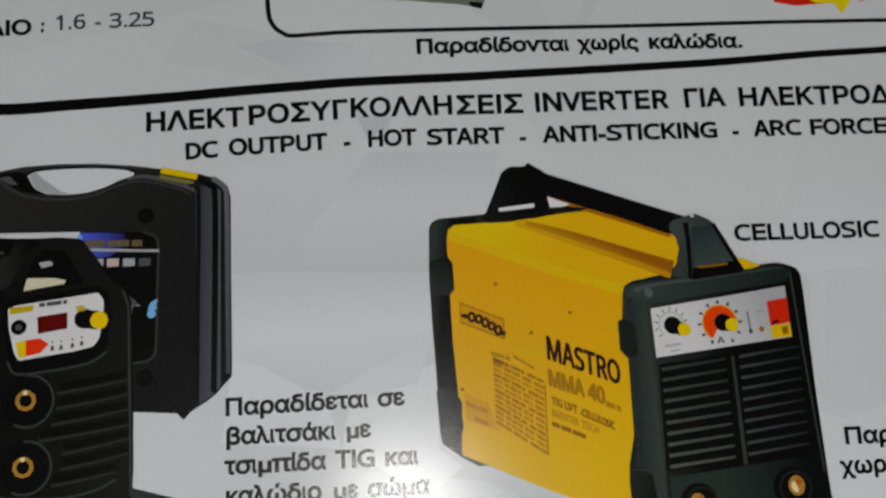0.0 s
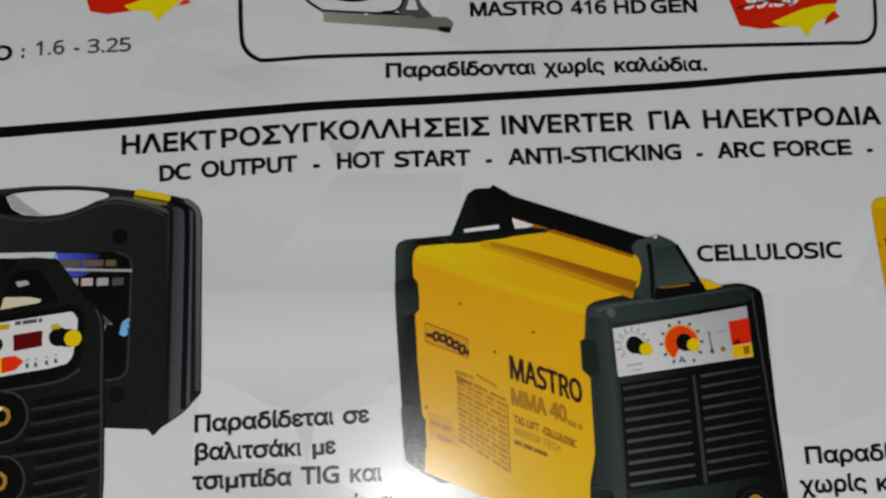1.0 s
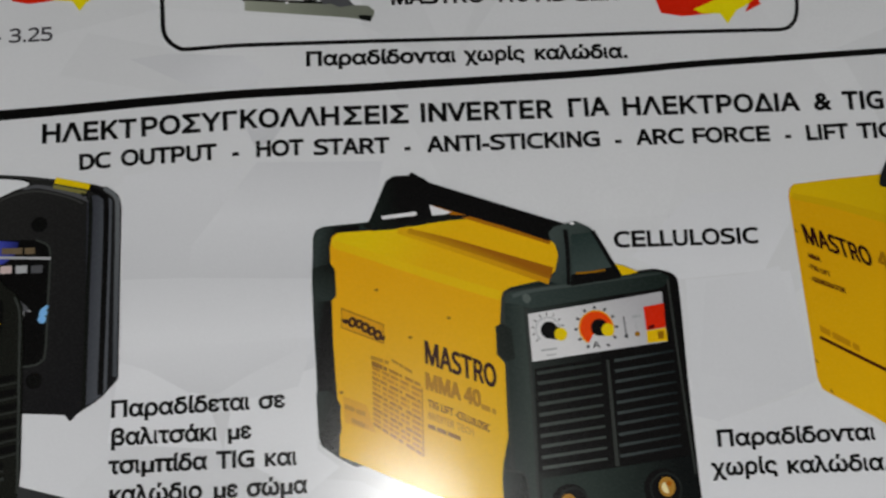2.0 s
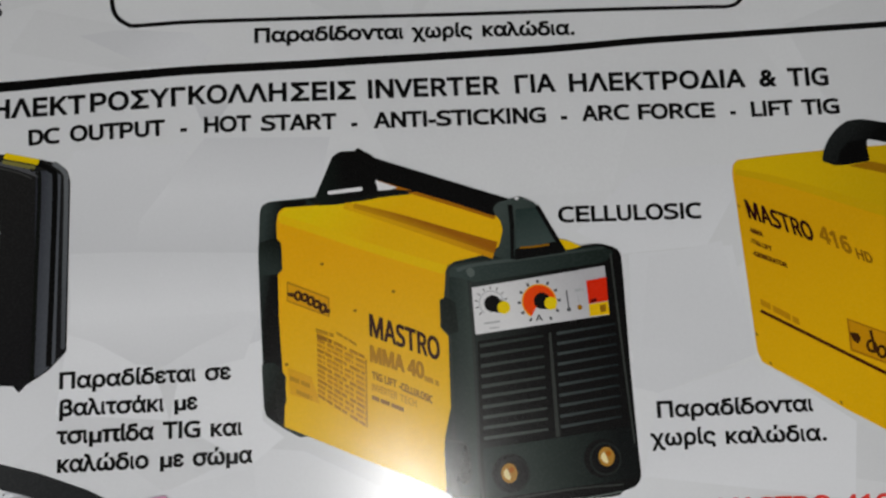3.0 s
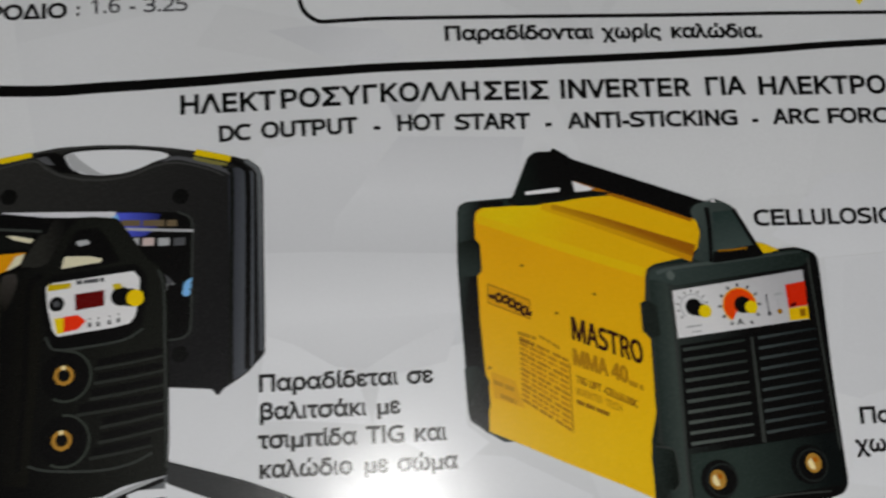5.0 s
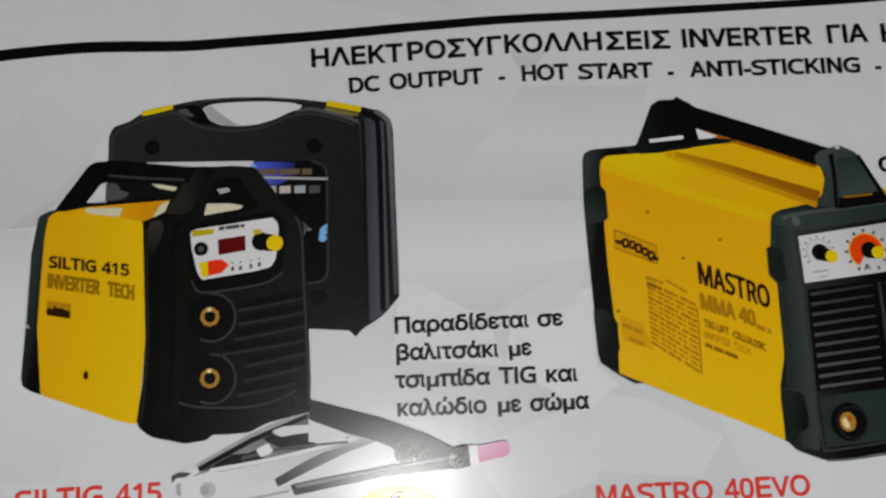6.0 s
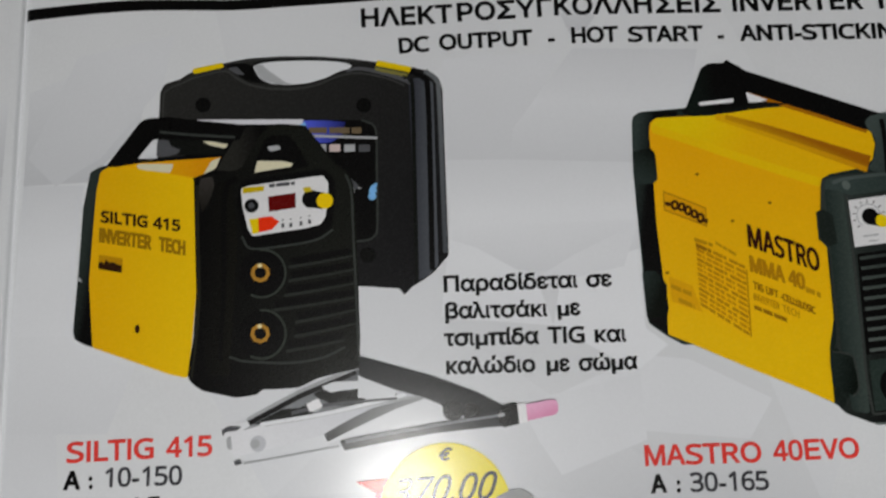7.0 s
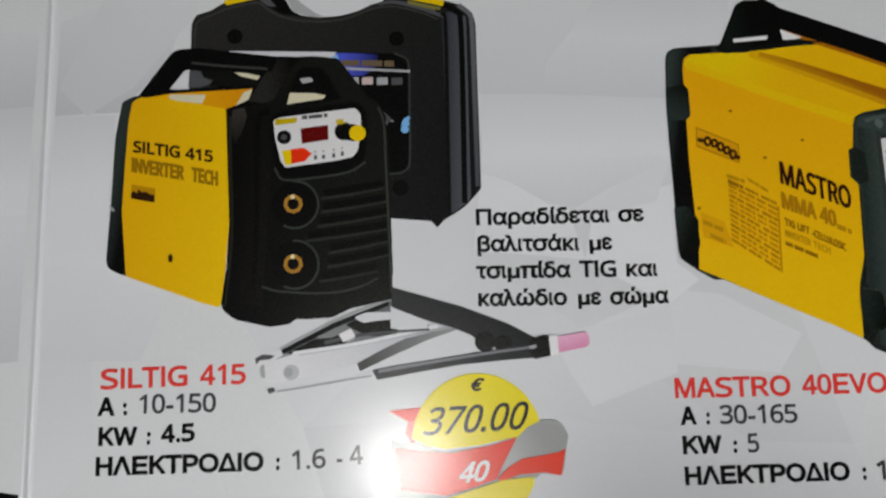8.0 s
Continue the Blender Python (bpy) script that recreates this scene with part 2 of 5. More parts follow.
def fill_outlines(bm, lines):
    points, edges = [], []
    for line in lines:
        n = len(points)
        points += line
        edges += [(n + i, n + (i + 1) % len(line)) for i in range(len(line))]
    at = points[0].copy()
    points = [p - at for p in points]
    spots, _, tris, *_ = delaunay_2d_cdt(points, edges, [], 0, 1e-6)
    # keep the triangles that the outlines wind round
    p0 = np.array([points[i] for i, _ in edges])
    p1 = np.array([points[j] for _, j in edges])
    vs = [bm.verts.new((p.x + at.x, p.y + at.y, 0)) for p in spots]
    for t in tris:
        cx, cy = sum((spots[i] for i in t), Vector((0, 0))) / 3
        side = (p1[:, 0] - p0[:, 0]) * (cy - p0[:, 1]) - (cx - p0[:, 0]) * (p1[:, 1] - p0[:, 1])
        up_way = ((p0[:, 1] <= cy) & (p1[:, 1] > cy) & (side > 0)).sum()
        down = ((p0[:, 1] > cy) & (p1[:, 1] <= cy) & (side < 0)).sum()
        if up_way != down:
            bm.faces.new([vs[i] for i in t])


def word_faces(bm, body, a, b, cap, weight=0.0, up=None, own=False):
    """A word whose baseline runs from a to b; cap: height of its capitals; up: the direction of its stems; own: the built-in
    font's own spacing. The plain sans forms of the built-in font are used; weight, in parts of the height, thickens the strokes."""
    a, b = Vector(a), Vector(b)
    along = b - a
    stem = Vector(up).normalized() if up else Vector((-along.y, along.x)).normalized()
    thick = weight * cap
    run = along * max(0.5, 1 - 2 * thick / along.length)
    a = a + along.normalized() * thick
    letters, x = [], 0.0
    if own or any(c not in PITCH for c in body):
        letters = letter_groups(glyph(body))
    else:
        for c in body:
            step, low, high = PITCH[c]
            letters.append((glyph(c), (x + low, x + high)))
            x += step
    first, last = letters[0][1][0], letters[-1][1][1]
    for lines, (low, high) in letters:
        xs = [p.x for line in lines for p in line]
        g0, g1 = min(xs), max(xs)
        placed = [[a + run * ((low + (p.x - g0) / (g1 - g0) * (high - low) - first) / (last - first))
                   + stem * (p.y / 0.71 * cap * (1 - 2 * weight) + thick) for p in line] for line in lines]
        fill_outlines(bm, thickened(placed, thick) if thick else placed)


def words(name, rows, cap, material, layer, parent, weight=0.0, up=None, label="", own=False):
    """Printed words: (body, baseline start, baseline end), each a part of its own."""
    for body, a, b in rows:
        bm = bmesh.new()
        word_faces(bm, body, a, b, cap, weight, up, own)
        for v in bm.verts:
            x, y, _ = v.co
            v.co = Vector((x * MM, y * MM, (sheet_z(x, y) + layer * LAYER) * MM))
        for f in bm.faces:
            f.normal_update()
            if f.normal.z < 0:
                f.normal_flip()
        part(name, bm, material, parent, label)


# ---- room, table, added lamps ----
WALL = plain_material("matt_wall_paint", (0.36, 0.36, 0.35), 0.9, 3.0, 0.05)
FLOORING = plain_material("floor_covering", (0.22, 0.19, 0.16), 0.6, 5.0, 0.2)
TABLE = plain_material("table_wood", (0.28, 0.19, 0.11), 0.45, 14.0, 0.25)
METAL_WHITE = plain_material("white_enamel", (0.75, 0.75, 0.74), 0.4, 20.0, 0.03)
glow = bpy.data.materials.new("lamp_diffuser")
glow.use_nodes = True
glow.node_tree.nodes["Principled BSDF"].inputs["Base Color"].default_value = (0.8, 0.8, 0.78, 1)
glow.node_tree.nodes["Principled BSDF"].inputs["Emission Color"].default_value = (1, 0.98, 0.95, 1)
glow.node_tree.nodes["Principled BSDF"].inputs["Emission Strength"].default_value = 3.0


def box(bm, x0, y0, z0, x1, y1, z1):
    made = bmesh.ops.create_cube(bm, size=1.0)["verts"]
    for v in made:
        v.co = Vector(((x0 + x1) / 2 + v.co.x * (x1 - x0), (y0 + y1) / 2 + v.co.y * (y1 - y0), (z0 + z1) / 2 + v.co.z * (z1 - z0)))
    return made


def structure(name, boxes, material, label, category):
    bm = bmesh.new()
    for b in boxes:
        box(bm, *b)
    return tagged(part(name, bm, material, None), label, category, kind="structure")


structure("floor", [(-1.9, -1.9, -0.82, 2.1, 2.1, -0.7542)], FLOORING, "plain brown floor under the table", "floor")
structure("wall_west", [(-2.0, -2.0, -0.82, -1.9, 2.2, 1.72)], WALL, "plain pale painted room wall", "wall")
structure("wall_east", [(2.1, -2.0, -0.82, 2.2, 2.2, 1.72)], WALL, "plain pale painted room wall", "wall")
structure("wall_south", [(-1.9, -2.0, -0.82, 2.1, -1.9, 1.72)], WALL, "plain pale painted room wall", "wall")
structure("wall_north", [(-1.9, 2.1, -0.82, 2.1, 2.2, 1.72)], WALL, "plain pale painted room wall", "wall")
structure("ceiling", [(-2.0, -2.0, 1.72, 2.2, 2.2, 1.80)], WALL, "plain pale painted ceiling", "ceiling")

table = tagged(new("table"), "plain brown wooden table under the open catalogue", "table")
table.location = (0.05, 0.03, -0.7542)
bm = bmesh.new()
bmesh.ops.bevel(bm, geom=[e for e in (box(bm, -0.65, -0.42, 0.722, 0.65, 0.42, 0.75) and bm.edges[:])], offset=0.004, segments=2, affect="EDGES")
part("tabletop", bm, TABLE, table)
for sx in (-0.58, 0.58):
    for sy in (-0.35, 0.35):
        bm = bmesh.new()
        vs = box(bm, sx - 0.028, sy - 0.028, 0.0, sx + 0.028, sy + 0.028, 0.722)
        for v in vs:
            if v.co.z < 0.1:
                v.co.x, v.co.y = sx + (v.co.x - sx) * 0.7, sy + (v.co.y - sy) * 0.7
        part("leg", bm, TABLE, table)

# unseen pendant body built round the added low light
pendant = tagged(new("added_pendant_lamp"), "added small white pendant lamp, unseen, switched on to make the page's brightness fall off", "lamp")
pendant.location = LAMP_AT
bm = bmesh.new()
bmesh.ops.create_cone(bm, cap_ends=True, segments=16, radius1=0.003, radius2=0.003, depth=1.45)
bmesh.ops.translate(bm, vec=(0, 0, 0.785), verts=bm.verts[:])
part("cord", bm, METAL_WHITE, pendant)
bm = bmesh.new()
bmesh.ops.create_cone(bm, cap_ends=True, segments=48, radius1=0.042, radius2=0.014, depth=0.045)
bmesh.ops.translate(bm, vec=(0, 0, 0.0345), verts=bm.verts[:])
part("shade", bm, METAL_WHITE, pendant)
bm = bmesh.new()
bmesh.ops.create_cone(bm, cap_ends=True, segments=48, radius1=0.034, radius2=0.034, depth=0.006)
bmesh.ops.translate(bm, vec=(0, 0, 0.0085), verts=bm.verts[:])
part("diffuser", bm, glow, pendant, "glowing opal diffuser of an added lamp")

# unseen housing for the added highlight lamp
added_ceiling_lamp = tagged(new("added_ceiling_lamp"), "added round white ceiling lamp, unseen, switched on to make the highlight on the page", "lamp")
added_ceiling_lamp.location = ADDED_CEILING_LAMP_AT
bm = bmesh.new()
bmesh.ops.create_cone(bm, cap_ends=True, segments=48, radius1=0.11, radius2=0.085, depth=0.07)
bmesh.ops.translate(bm, vec=(0, 0, 0.065), verts=bm.verts[:])
part("housing", bm, METAL_WHITE, added_ceiling_lamp)
bm = bmesh.new()
bmesh.ops.create_cone(bm, cap_ends=True, segments=48, radius1=0.098, radius2=0.098, depth=0.015)
bmesh.ops.translate(bm, vec=(0, 0, 0.0215), verts=bm.verts[:])
part("diffuser", bm, glow, added_ceiling_lamp, "glowing opal diffuser of an added lamp")

# ---- the catalogue ----
PAGE_Y0 = -112.0
SHEETS = print_material("page_edges", tone(176, 176, 172), rough=0.7)


def catalogue_mesh():
    """The open catalogue as one body: two pages that meet in the gutter, with the stack of sheets below."""
    bm = bmesh.new()
    steps = [210.0] + [3.0 * k for k in range(4, 70)] + [float(k) for k in range(1, 12)] + [0.7, 0.45, 0.22, 0.1]
    xs = sorted([-k for k in steps] + [0.0] + steps)
    ys = [PAGE_Y0 + 4.5 * k for k in range(67)]
    top = [[bm.verts.new(((spine_x(y) + x) * MM, y * MM, sheet_z(spine_x(y) + x, y) * MM)) for y in ys] for x in xs]
    low = [[bm.verts.new(((spine_x(y) + x) * MM, y * MM, -0.0042)) if i in (0, len(xs) - 1) or j in (0, len(ys) - 1) else None for j, y in enumerate(ys)] for i, x in enumerate(xs)]
    for i in range(len(xs) - 1):
        for j in range(len(ys) - 1):
            bm.faces.new((top[i][j], top[i + 1][j], top[i + 1][j + 1], top[i][j + 1]))
    n, k = len(xs) - 1, len(ys) - 1
    for i in range(n):
        bm.faces.new((low[i][0], low[i + 1][0], top[i + 1][0], top[i][0])).material_index = 1
        bm.faces.new((top[i][k], top[i + 1][k], low[i + 1][k], low[i][k])).material_index = 1
    for j in range(k):
        bm.faces.new((top[0][j], top[0][j + 1], low[0][j + 1], low[0][j])).material_index = 1
        bm.faces.new((low[n][j], low[n][j + 1], top[n][j + 1], top[n][j])).material_index = 1
    rim = [low[i][0] for i in range(n + 1)] + [low[n][j] for j in range(1, k + 1)] + [low[i][k] for i in range(n - 1, -1, -1)] + [low[0][j] for j in range(k - 1, 0, -1)]
    bm.faces.new(rim[::-1]).material_index = 1
    for f in bm.faces:
        f.smooth = f.material_index == 0
    return bm


catalogue = part("catalogue", catalogue_mesh(), PAPER, None)
catalogue.data.materials.append(SHEETS)
tagged(catalogue, "open glossy colour catalogue of welding machines lying on the table", "catalogue")

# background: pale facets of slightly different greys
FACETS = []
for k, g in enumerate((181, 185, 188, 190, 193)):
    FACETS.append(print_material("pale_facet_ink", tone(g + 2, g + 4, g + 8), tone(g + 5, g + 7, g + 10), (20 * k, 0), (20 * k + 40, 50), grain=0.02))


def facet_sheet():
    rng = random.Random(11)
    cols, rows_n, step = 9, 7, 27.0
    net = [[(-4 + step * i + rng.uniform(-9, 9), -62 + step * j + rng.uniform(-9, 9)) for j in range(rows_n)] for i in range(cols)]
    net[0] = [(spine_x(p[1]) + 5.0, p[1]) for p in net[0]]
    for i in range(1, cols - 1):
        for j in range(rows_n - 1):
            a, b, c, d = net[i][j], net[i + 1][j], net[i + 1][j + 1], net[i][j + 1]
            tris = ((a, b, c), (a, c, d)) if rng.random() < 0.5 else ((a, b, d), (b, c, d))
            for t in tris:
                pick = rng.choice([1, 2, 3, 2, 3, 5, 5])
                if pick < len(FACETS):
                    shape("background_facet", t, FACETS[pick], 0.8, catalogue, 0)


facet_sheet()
# larger facets, and bands beside the gutter, each a soft blend of two greys
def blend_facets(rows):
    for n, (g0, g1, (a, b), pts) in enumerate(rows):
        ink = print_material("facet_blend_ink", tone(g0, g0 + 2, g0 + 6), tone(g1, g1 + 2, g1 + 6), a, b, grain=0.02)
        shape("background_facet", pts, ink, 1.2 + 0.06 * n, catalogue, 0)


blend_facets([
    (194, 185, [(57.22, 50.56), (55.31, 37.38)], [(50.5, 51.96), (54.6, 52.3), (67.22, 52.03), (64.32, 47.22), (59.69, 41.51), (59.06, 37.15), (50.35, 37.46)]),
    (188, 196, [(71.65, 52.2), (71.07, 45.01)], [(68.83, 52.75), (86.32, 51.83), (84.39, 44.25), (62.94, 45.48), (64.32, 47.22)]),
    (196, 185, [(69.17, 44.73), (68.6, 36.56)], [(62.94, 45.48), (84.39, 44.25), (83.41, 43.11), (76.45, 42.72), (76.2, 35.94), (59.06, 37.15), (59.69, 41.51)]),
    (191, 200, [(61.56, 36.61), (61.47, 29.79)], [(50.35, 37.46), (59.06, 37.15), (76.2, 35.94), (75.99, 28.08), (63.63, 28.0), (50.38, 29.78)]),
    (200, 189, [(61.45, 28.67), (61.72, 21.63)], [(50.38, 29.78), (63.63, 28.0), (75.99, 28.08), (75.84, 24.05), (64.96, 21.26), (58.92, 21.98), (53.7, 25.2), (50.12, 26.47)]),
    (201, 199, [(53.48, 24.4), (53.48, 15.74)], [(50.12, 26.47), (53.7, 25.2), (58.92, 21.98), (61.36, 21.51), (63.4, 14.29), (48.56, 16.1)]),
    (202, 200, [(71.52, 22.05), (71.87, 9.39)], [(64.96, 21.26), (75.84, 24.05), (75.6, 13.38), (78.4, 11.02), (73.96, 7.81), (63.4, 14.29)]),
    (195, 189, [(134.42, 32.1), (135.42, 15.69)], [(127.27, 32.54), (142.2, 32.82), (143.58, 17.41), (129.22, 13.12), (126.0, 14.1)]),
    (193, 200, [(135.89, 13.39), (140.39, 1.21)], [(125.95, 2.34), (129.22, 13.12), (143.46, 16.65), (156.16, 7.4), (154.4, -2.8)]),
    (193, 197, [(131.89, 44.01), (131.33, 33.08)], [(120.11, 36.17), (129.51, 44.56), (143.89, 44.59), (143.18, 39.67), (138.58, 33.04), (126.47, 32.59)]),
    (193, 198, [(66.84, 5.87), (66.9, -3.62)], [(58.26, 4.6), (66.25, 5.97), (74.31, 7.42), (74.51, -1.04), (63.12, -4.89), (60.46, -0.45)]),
    # seven grey bands beside the gutter, darker and lighter down both pages
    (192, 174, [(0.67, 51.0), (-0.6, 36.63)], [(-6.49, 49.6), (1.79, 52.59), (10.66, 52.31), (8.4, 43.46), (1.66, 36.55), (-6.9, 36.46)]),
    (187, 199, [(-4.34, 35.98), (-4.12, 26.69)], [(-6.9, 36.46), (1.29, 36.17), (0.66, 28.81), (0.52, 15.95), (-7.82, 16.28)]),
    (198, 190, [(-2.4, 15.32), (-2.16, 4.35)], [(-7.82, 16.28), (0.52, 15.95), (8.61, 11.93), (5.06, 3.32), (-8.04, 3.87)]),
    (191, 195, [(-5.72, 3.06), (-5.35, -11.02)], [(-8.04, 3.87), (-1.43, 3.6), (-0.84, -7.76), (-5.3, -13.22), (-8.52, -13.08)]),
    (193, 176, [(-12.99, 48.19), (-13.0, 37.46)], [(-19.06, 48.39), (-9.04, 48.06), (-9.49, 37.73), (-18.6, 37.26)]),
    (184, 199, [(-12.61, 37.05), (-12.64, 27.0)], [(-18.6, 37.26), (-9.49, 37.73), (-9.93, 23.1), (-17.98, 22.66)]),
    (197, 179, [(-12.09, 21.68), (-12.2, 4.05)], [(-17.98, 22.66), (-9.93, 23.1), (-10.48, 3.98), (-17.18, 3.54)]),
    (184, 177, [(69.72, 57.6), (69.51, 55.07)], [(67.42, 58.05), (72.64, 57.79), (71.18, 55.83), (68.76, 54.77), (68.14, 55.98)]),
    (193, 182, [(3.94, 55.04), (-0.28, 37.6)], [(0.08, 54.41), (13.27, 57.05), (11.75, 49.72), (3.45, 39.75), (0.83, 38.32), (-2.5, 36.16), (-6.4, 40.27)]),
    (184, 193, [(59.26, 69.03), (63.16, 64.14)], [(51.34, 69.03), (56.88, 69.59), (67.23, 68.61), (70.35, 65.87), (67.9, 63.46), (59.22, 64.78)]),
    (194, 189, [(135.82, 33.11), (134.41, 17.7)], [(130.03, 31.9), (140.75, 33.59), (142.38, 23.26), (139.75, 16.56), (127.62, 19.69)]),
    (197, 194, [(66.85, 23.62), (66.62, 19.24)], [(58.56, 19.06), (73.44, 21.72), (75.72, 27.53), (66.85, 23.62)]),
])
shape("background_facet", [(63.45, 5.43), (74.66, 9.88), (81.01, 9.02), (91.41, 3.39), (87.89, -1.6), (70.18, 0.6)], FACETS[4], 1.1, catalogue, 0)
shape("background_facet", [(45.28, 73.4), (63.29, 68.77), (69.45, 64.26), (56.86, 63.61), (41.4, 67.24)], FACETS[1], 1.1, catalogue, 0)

# rules and frames
stroke("heading_rule", [(-7.39, 61.04), (7.54, 61.75)] + [(21.39, 61.33), (28.9, 61.55), (36.47, 61.78), (44.12, 62.05), (51.84, 62.41), (59.63, 62.65), (67.49, 62.84), (82.13, 62.8), (91.08, 62.91), (100.12, 63.03), (116.17, 63.33), (124.57, 63.62), (133.06, 63.96), (147.45, 64.16), (164.2, 64.45), (194.63, 65.03)], 1.68, BLACK, 3, catalogue, 0.92)
stroke("frame_line", [(56.38, 96.69), (56.12, 87.52), (55.89, 79.5), (55.9, 76), (56.08, 72.97), (56.84, 71.39), (58.09, 70.39), (59.19, 70.08), (63, 70.16), (67.79, 70.2), (82.59, 69.87), (104.4, 69.44), (125.35, 69.16), (142.39, 68.7), (146.27, 68.62), (147.87, 69.31), (148.88, 71.07), (149.53, 75.59), (150.67, 84.87), (152.04, 93.46)], 0.66, BLACK, 3, catalogue, 0.56)
stroke("lower_rule", [(-23.54, -11.02), (-16.52, -12.02), (-9.91, -13.14)], 1.25, BLACK, 3, catalogue, 1.1, smooth=False)

# ---- printed words ----
words("heading", [
    ("ΗΛΕΚΤ", *[(39.34, 57.21), (52.31, 57.3)]), ("ΡΟΣΥΓ", *[(52.93, 57.43), (66.34, 57.6)]),
    ("ΚΟΛΛΗ", *[(66.62, 57.71), (80.5, 57.4)]), ("ΣΕΙΣ", *[(81.05, 57.33), (90.29, 57.11)]),
    ("INVERTER", *[(92.02, 57.15), (110.96, 56.82)]),
    ("ΓΙΑ", *[(113.25, 56.82), (119.18, 56.79)]),
    ("ΗΛΕΚΤΡΟΔΙΑ", *[(121.15, 56.64), (147.24, 55.9)]),
    ("&", *[(149.28, 55.87), (151.91, 55.77)]),
    ("TIG", *[(153.61, 55.68), (159.68, 55.48)])], 2.8, BLACK, 4, catalogue, 0.05, own=True)
words("subheading", [
    ("DC", *[(44.52, 53.06), (48.84, 53.21)]),
    ("OUTPUT", *[(50.16, 53.29), (63.34, 53.42)]),
    ("-", *[(65.5, 53.29), (66.43, 53.32)]),
    ("HOT", *[(68.76, 53.43), (75.38, 53.33)]),
    ("START", *[(76.71, 53.22), (87.33, 52.89)]),
    ("-", *[(89.46, 52.64), (90.34, 52.68)]),
    ("ANTI-STICKING", *[(92.57, 52.71), (117.34, 52.25)]),
    ("-", *[(119.53, 52.08), (120.44, 52.08)]),
    ("ARC", *[(122.58, 52.16), (129.6, 52.02)]),
    ("FORCE", *[(130.84, 51.95), (142.16, 51.6)]),
    ("-", *[(144.41, 51.39), (145.25, 51.38)]),
    ("LIFT", *[(147.53, 51.38), (153.8, 51.28)]),
    ("TIG", *[(155.07, 51.21), (160.69, 51.11)])], 2.34, BLACK, 4, catalogue, 0.056)
words("caption", [
    ("CELLULOSIC", *[(117.72, 37.55), (138.39, 36.91)])], 2.32, BLACK, 4, catalogue, 0.049)
words("caption", [
    ("Παραδίδεται", *[(49.06, 19.36), (66.95, 19.12)]), ("σε", *[(68.13, 19.1), (71.59, 19.07)]),
    ("βαλιτσάκι", *[(49.08, 15.81), (62.65, 15.49)]), ("με", *[(64.03, 15.45), (67.09, 15.44)]),
    ("τσιμπίδα", *[(48.75, 12.25), (61.29, 11.94)]), ("TIG", *[(62.45, 11.92), (67.38, 11.79)]), ("και", *[(68.69, 11.76), (72.85, 11.65)]),
    ("καλώδιο", *[(48.85, 8.62), (60.6, 8.32)]), ("με", *[(62.04, 8.27), (65.13, 8.17)]), ("σώμα", *[(66.29, 8.14), (74.08, 8.02)])], 2.2, BLACK, 4, catalogue, 0.049)
words("caption", [
    ("Παραδίδονται", *[(128.71, 9.81), (150.35, 9.13)]),
    ("χωρίς", *[(127.41, 6.12), (136.34, 5.86)]), ("καλώδια.", *[(137.72, 5.68), (151.63, 5.11)])], 2.2, BLACK, 4, catalogue, 0.049)
words("caption", [
    ("Παραδίδονται", *[(76.17, 66.43), (97.62, 65.93)]), ("χωρίς", *[(98.85, 65.92), (107.65, 65.77)]),
    ("καλώδια.", *[(109.14, 65.74), (122.79, 65.36)])], 2.25, BLACK, 4, catalogue, 0.058)
words("model_name", [("MASTRO", *[(88.87, 75.28), (102.56, 75.09)]), ("416", *[(103.64, 75.04), (109, 74.9)]), ("HD", *[(110.09, 74.86), (114.89, 74.7)]), ("GEN", *[(115.56, 74.67), (122.52, 74.55)])], 2.25, BLACK, 4, catalogue, 0.055)
words("specification", [("ΗΛΕΚΤΡΟΔΙΟ", *[(2.26, 71.53), (24.09, 71.9)]), (":", *[(25.3, 72.15), (25.6, 72.14)])], 2.25, BLACK, 4, catalogue, 0.055)
words("specification_value", [("1.6", *[(27.28, 72.43), (31.21, 72.47)]), ("-", *[(32.44, 72.5), (33.22, 72.46)]), ("3.25", *[(34.38, 72.45), (40.43, 72.47)])], 2.15, GREY_TEXT, 4, catalogue, 0.028)
words("model_name", [("SILTIG", *[(-0.02, -0.04), (11.08, -0.01)]), ("415", *[(12.67, -0), (18.51, -0.07)])], 2.55, RED_TEXT, 4, catalogue, 0.036)
words("specification", [("A", *[(-0.35, -3.35), (1.79, -3.38)]), (":", *[(2.93, -3.39), (3.36, -3.37)]),
    ("KW", *[(-0.21, -7.08), (4.69, -7.16)]), (":", *[(5.9, -7.14), (6.33, -7.16)]), ("4.5", *[(7.75, -7.05), (12.03, -6.99)]),
    ("ΗΛΕΚΤΡΟΔΙΟ", *[(-0.49, -10.75), (20.65, -11)]), (":", *[(22.22, -11.01), (22.65, -11.02)])], 2.28, BLACK, 4, catalogue, 0.055)
words("specification_value", [("10-150", *[(4.93, -3.26), (14.68, -3.44)]), ("1.6", *[(24.29, -11.06), (28.52, -11.01)]), ("-", *[(29.88, -10.93), (30.59, -10.96)]), ("4", *[(31.6, -10.8), (33.26, -10.73)])], 2.38, GREY_TEXT, 4, catalogue, 0.028)
words("model_name", [("MASTRO", *[(73.94, -4.31), (89.08, -4.6)]), ("40EVO", *[(90.62, -4.55), (101.83, -4.72)])], 2.55, RED_TEXT, 4, catalogue, 0.036)
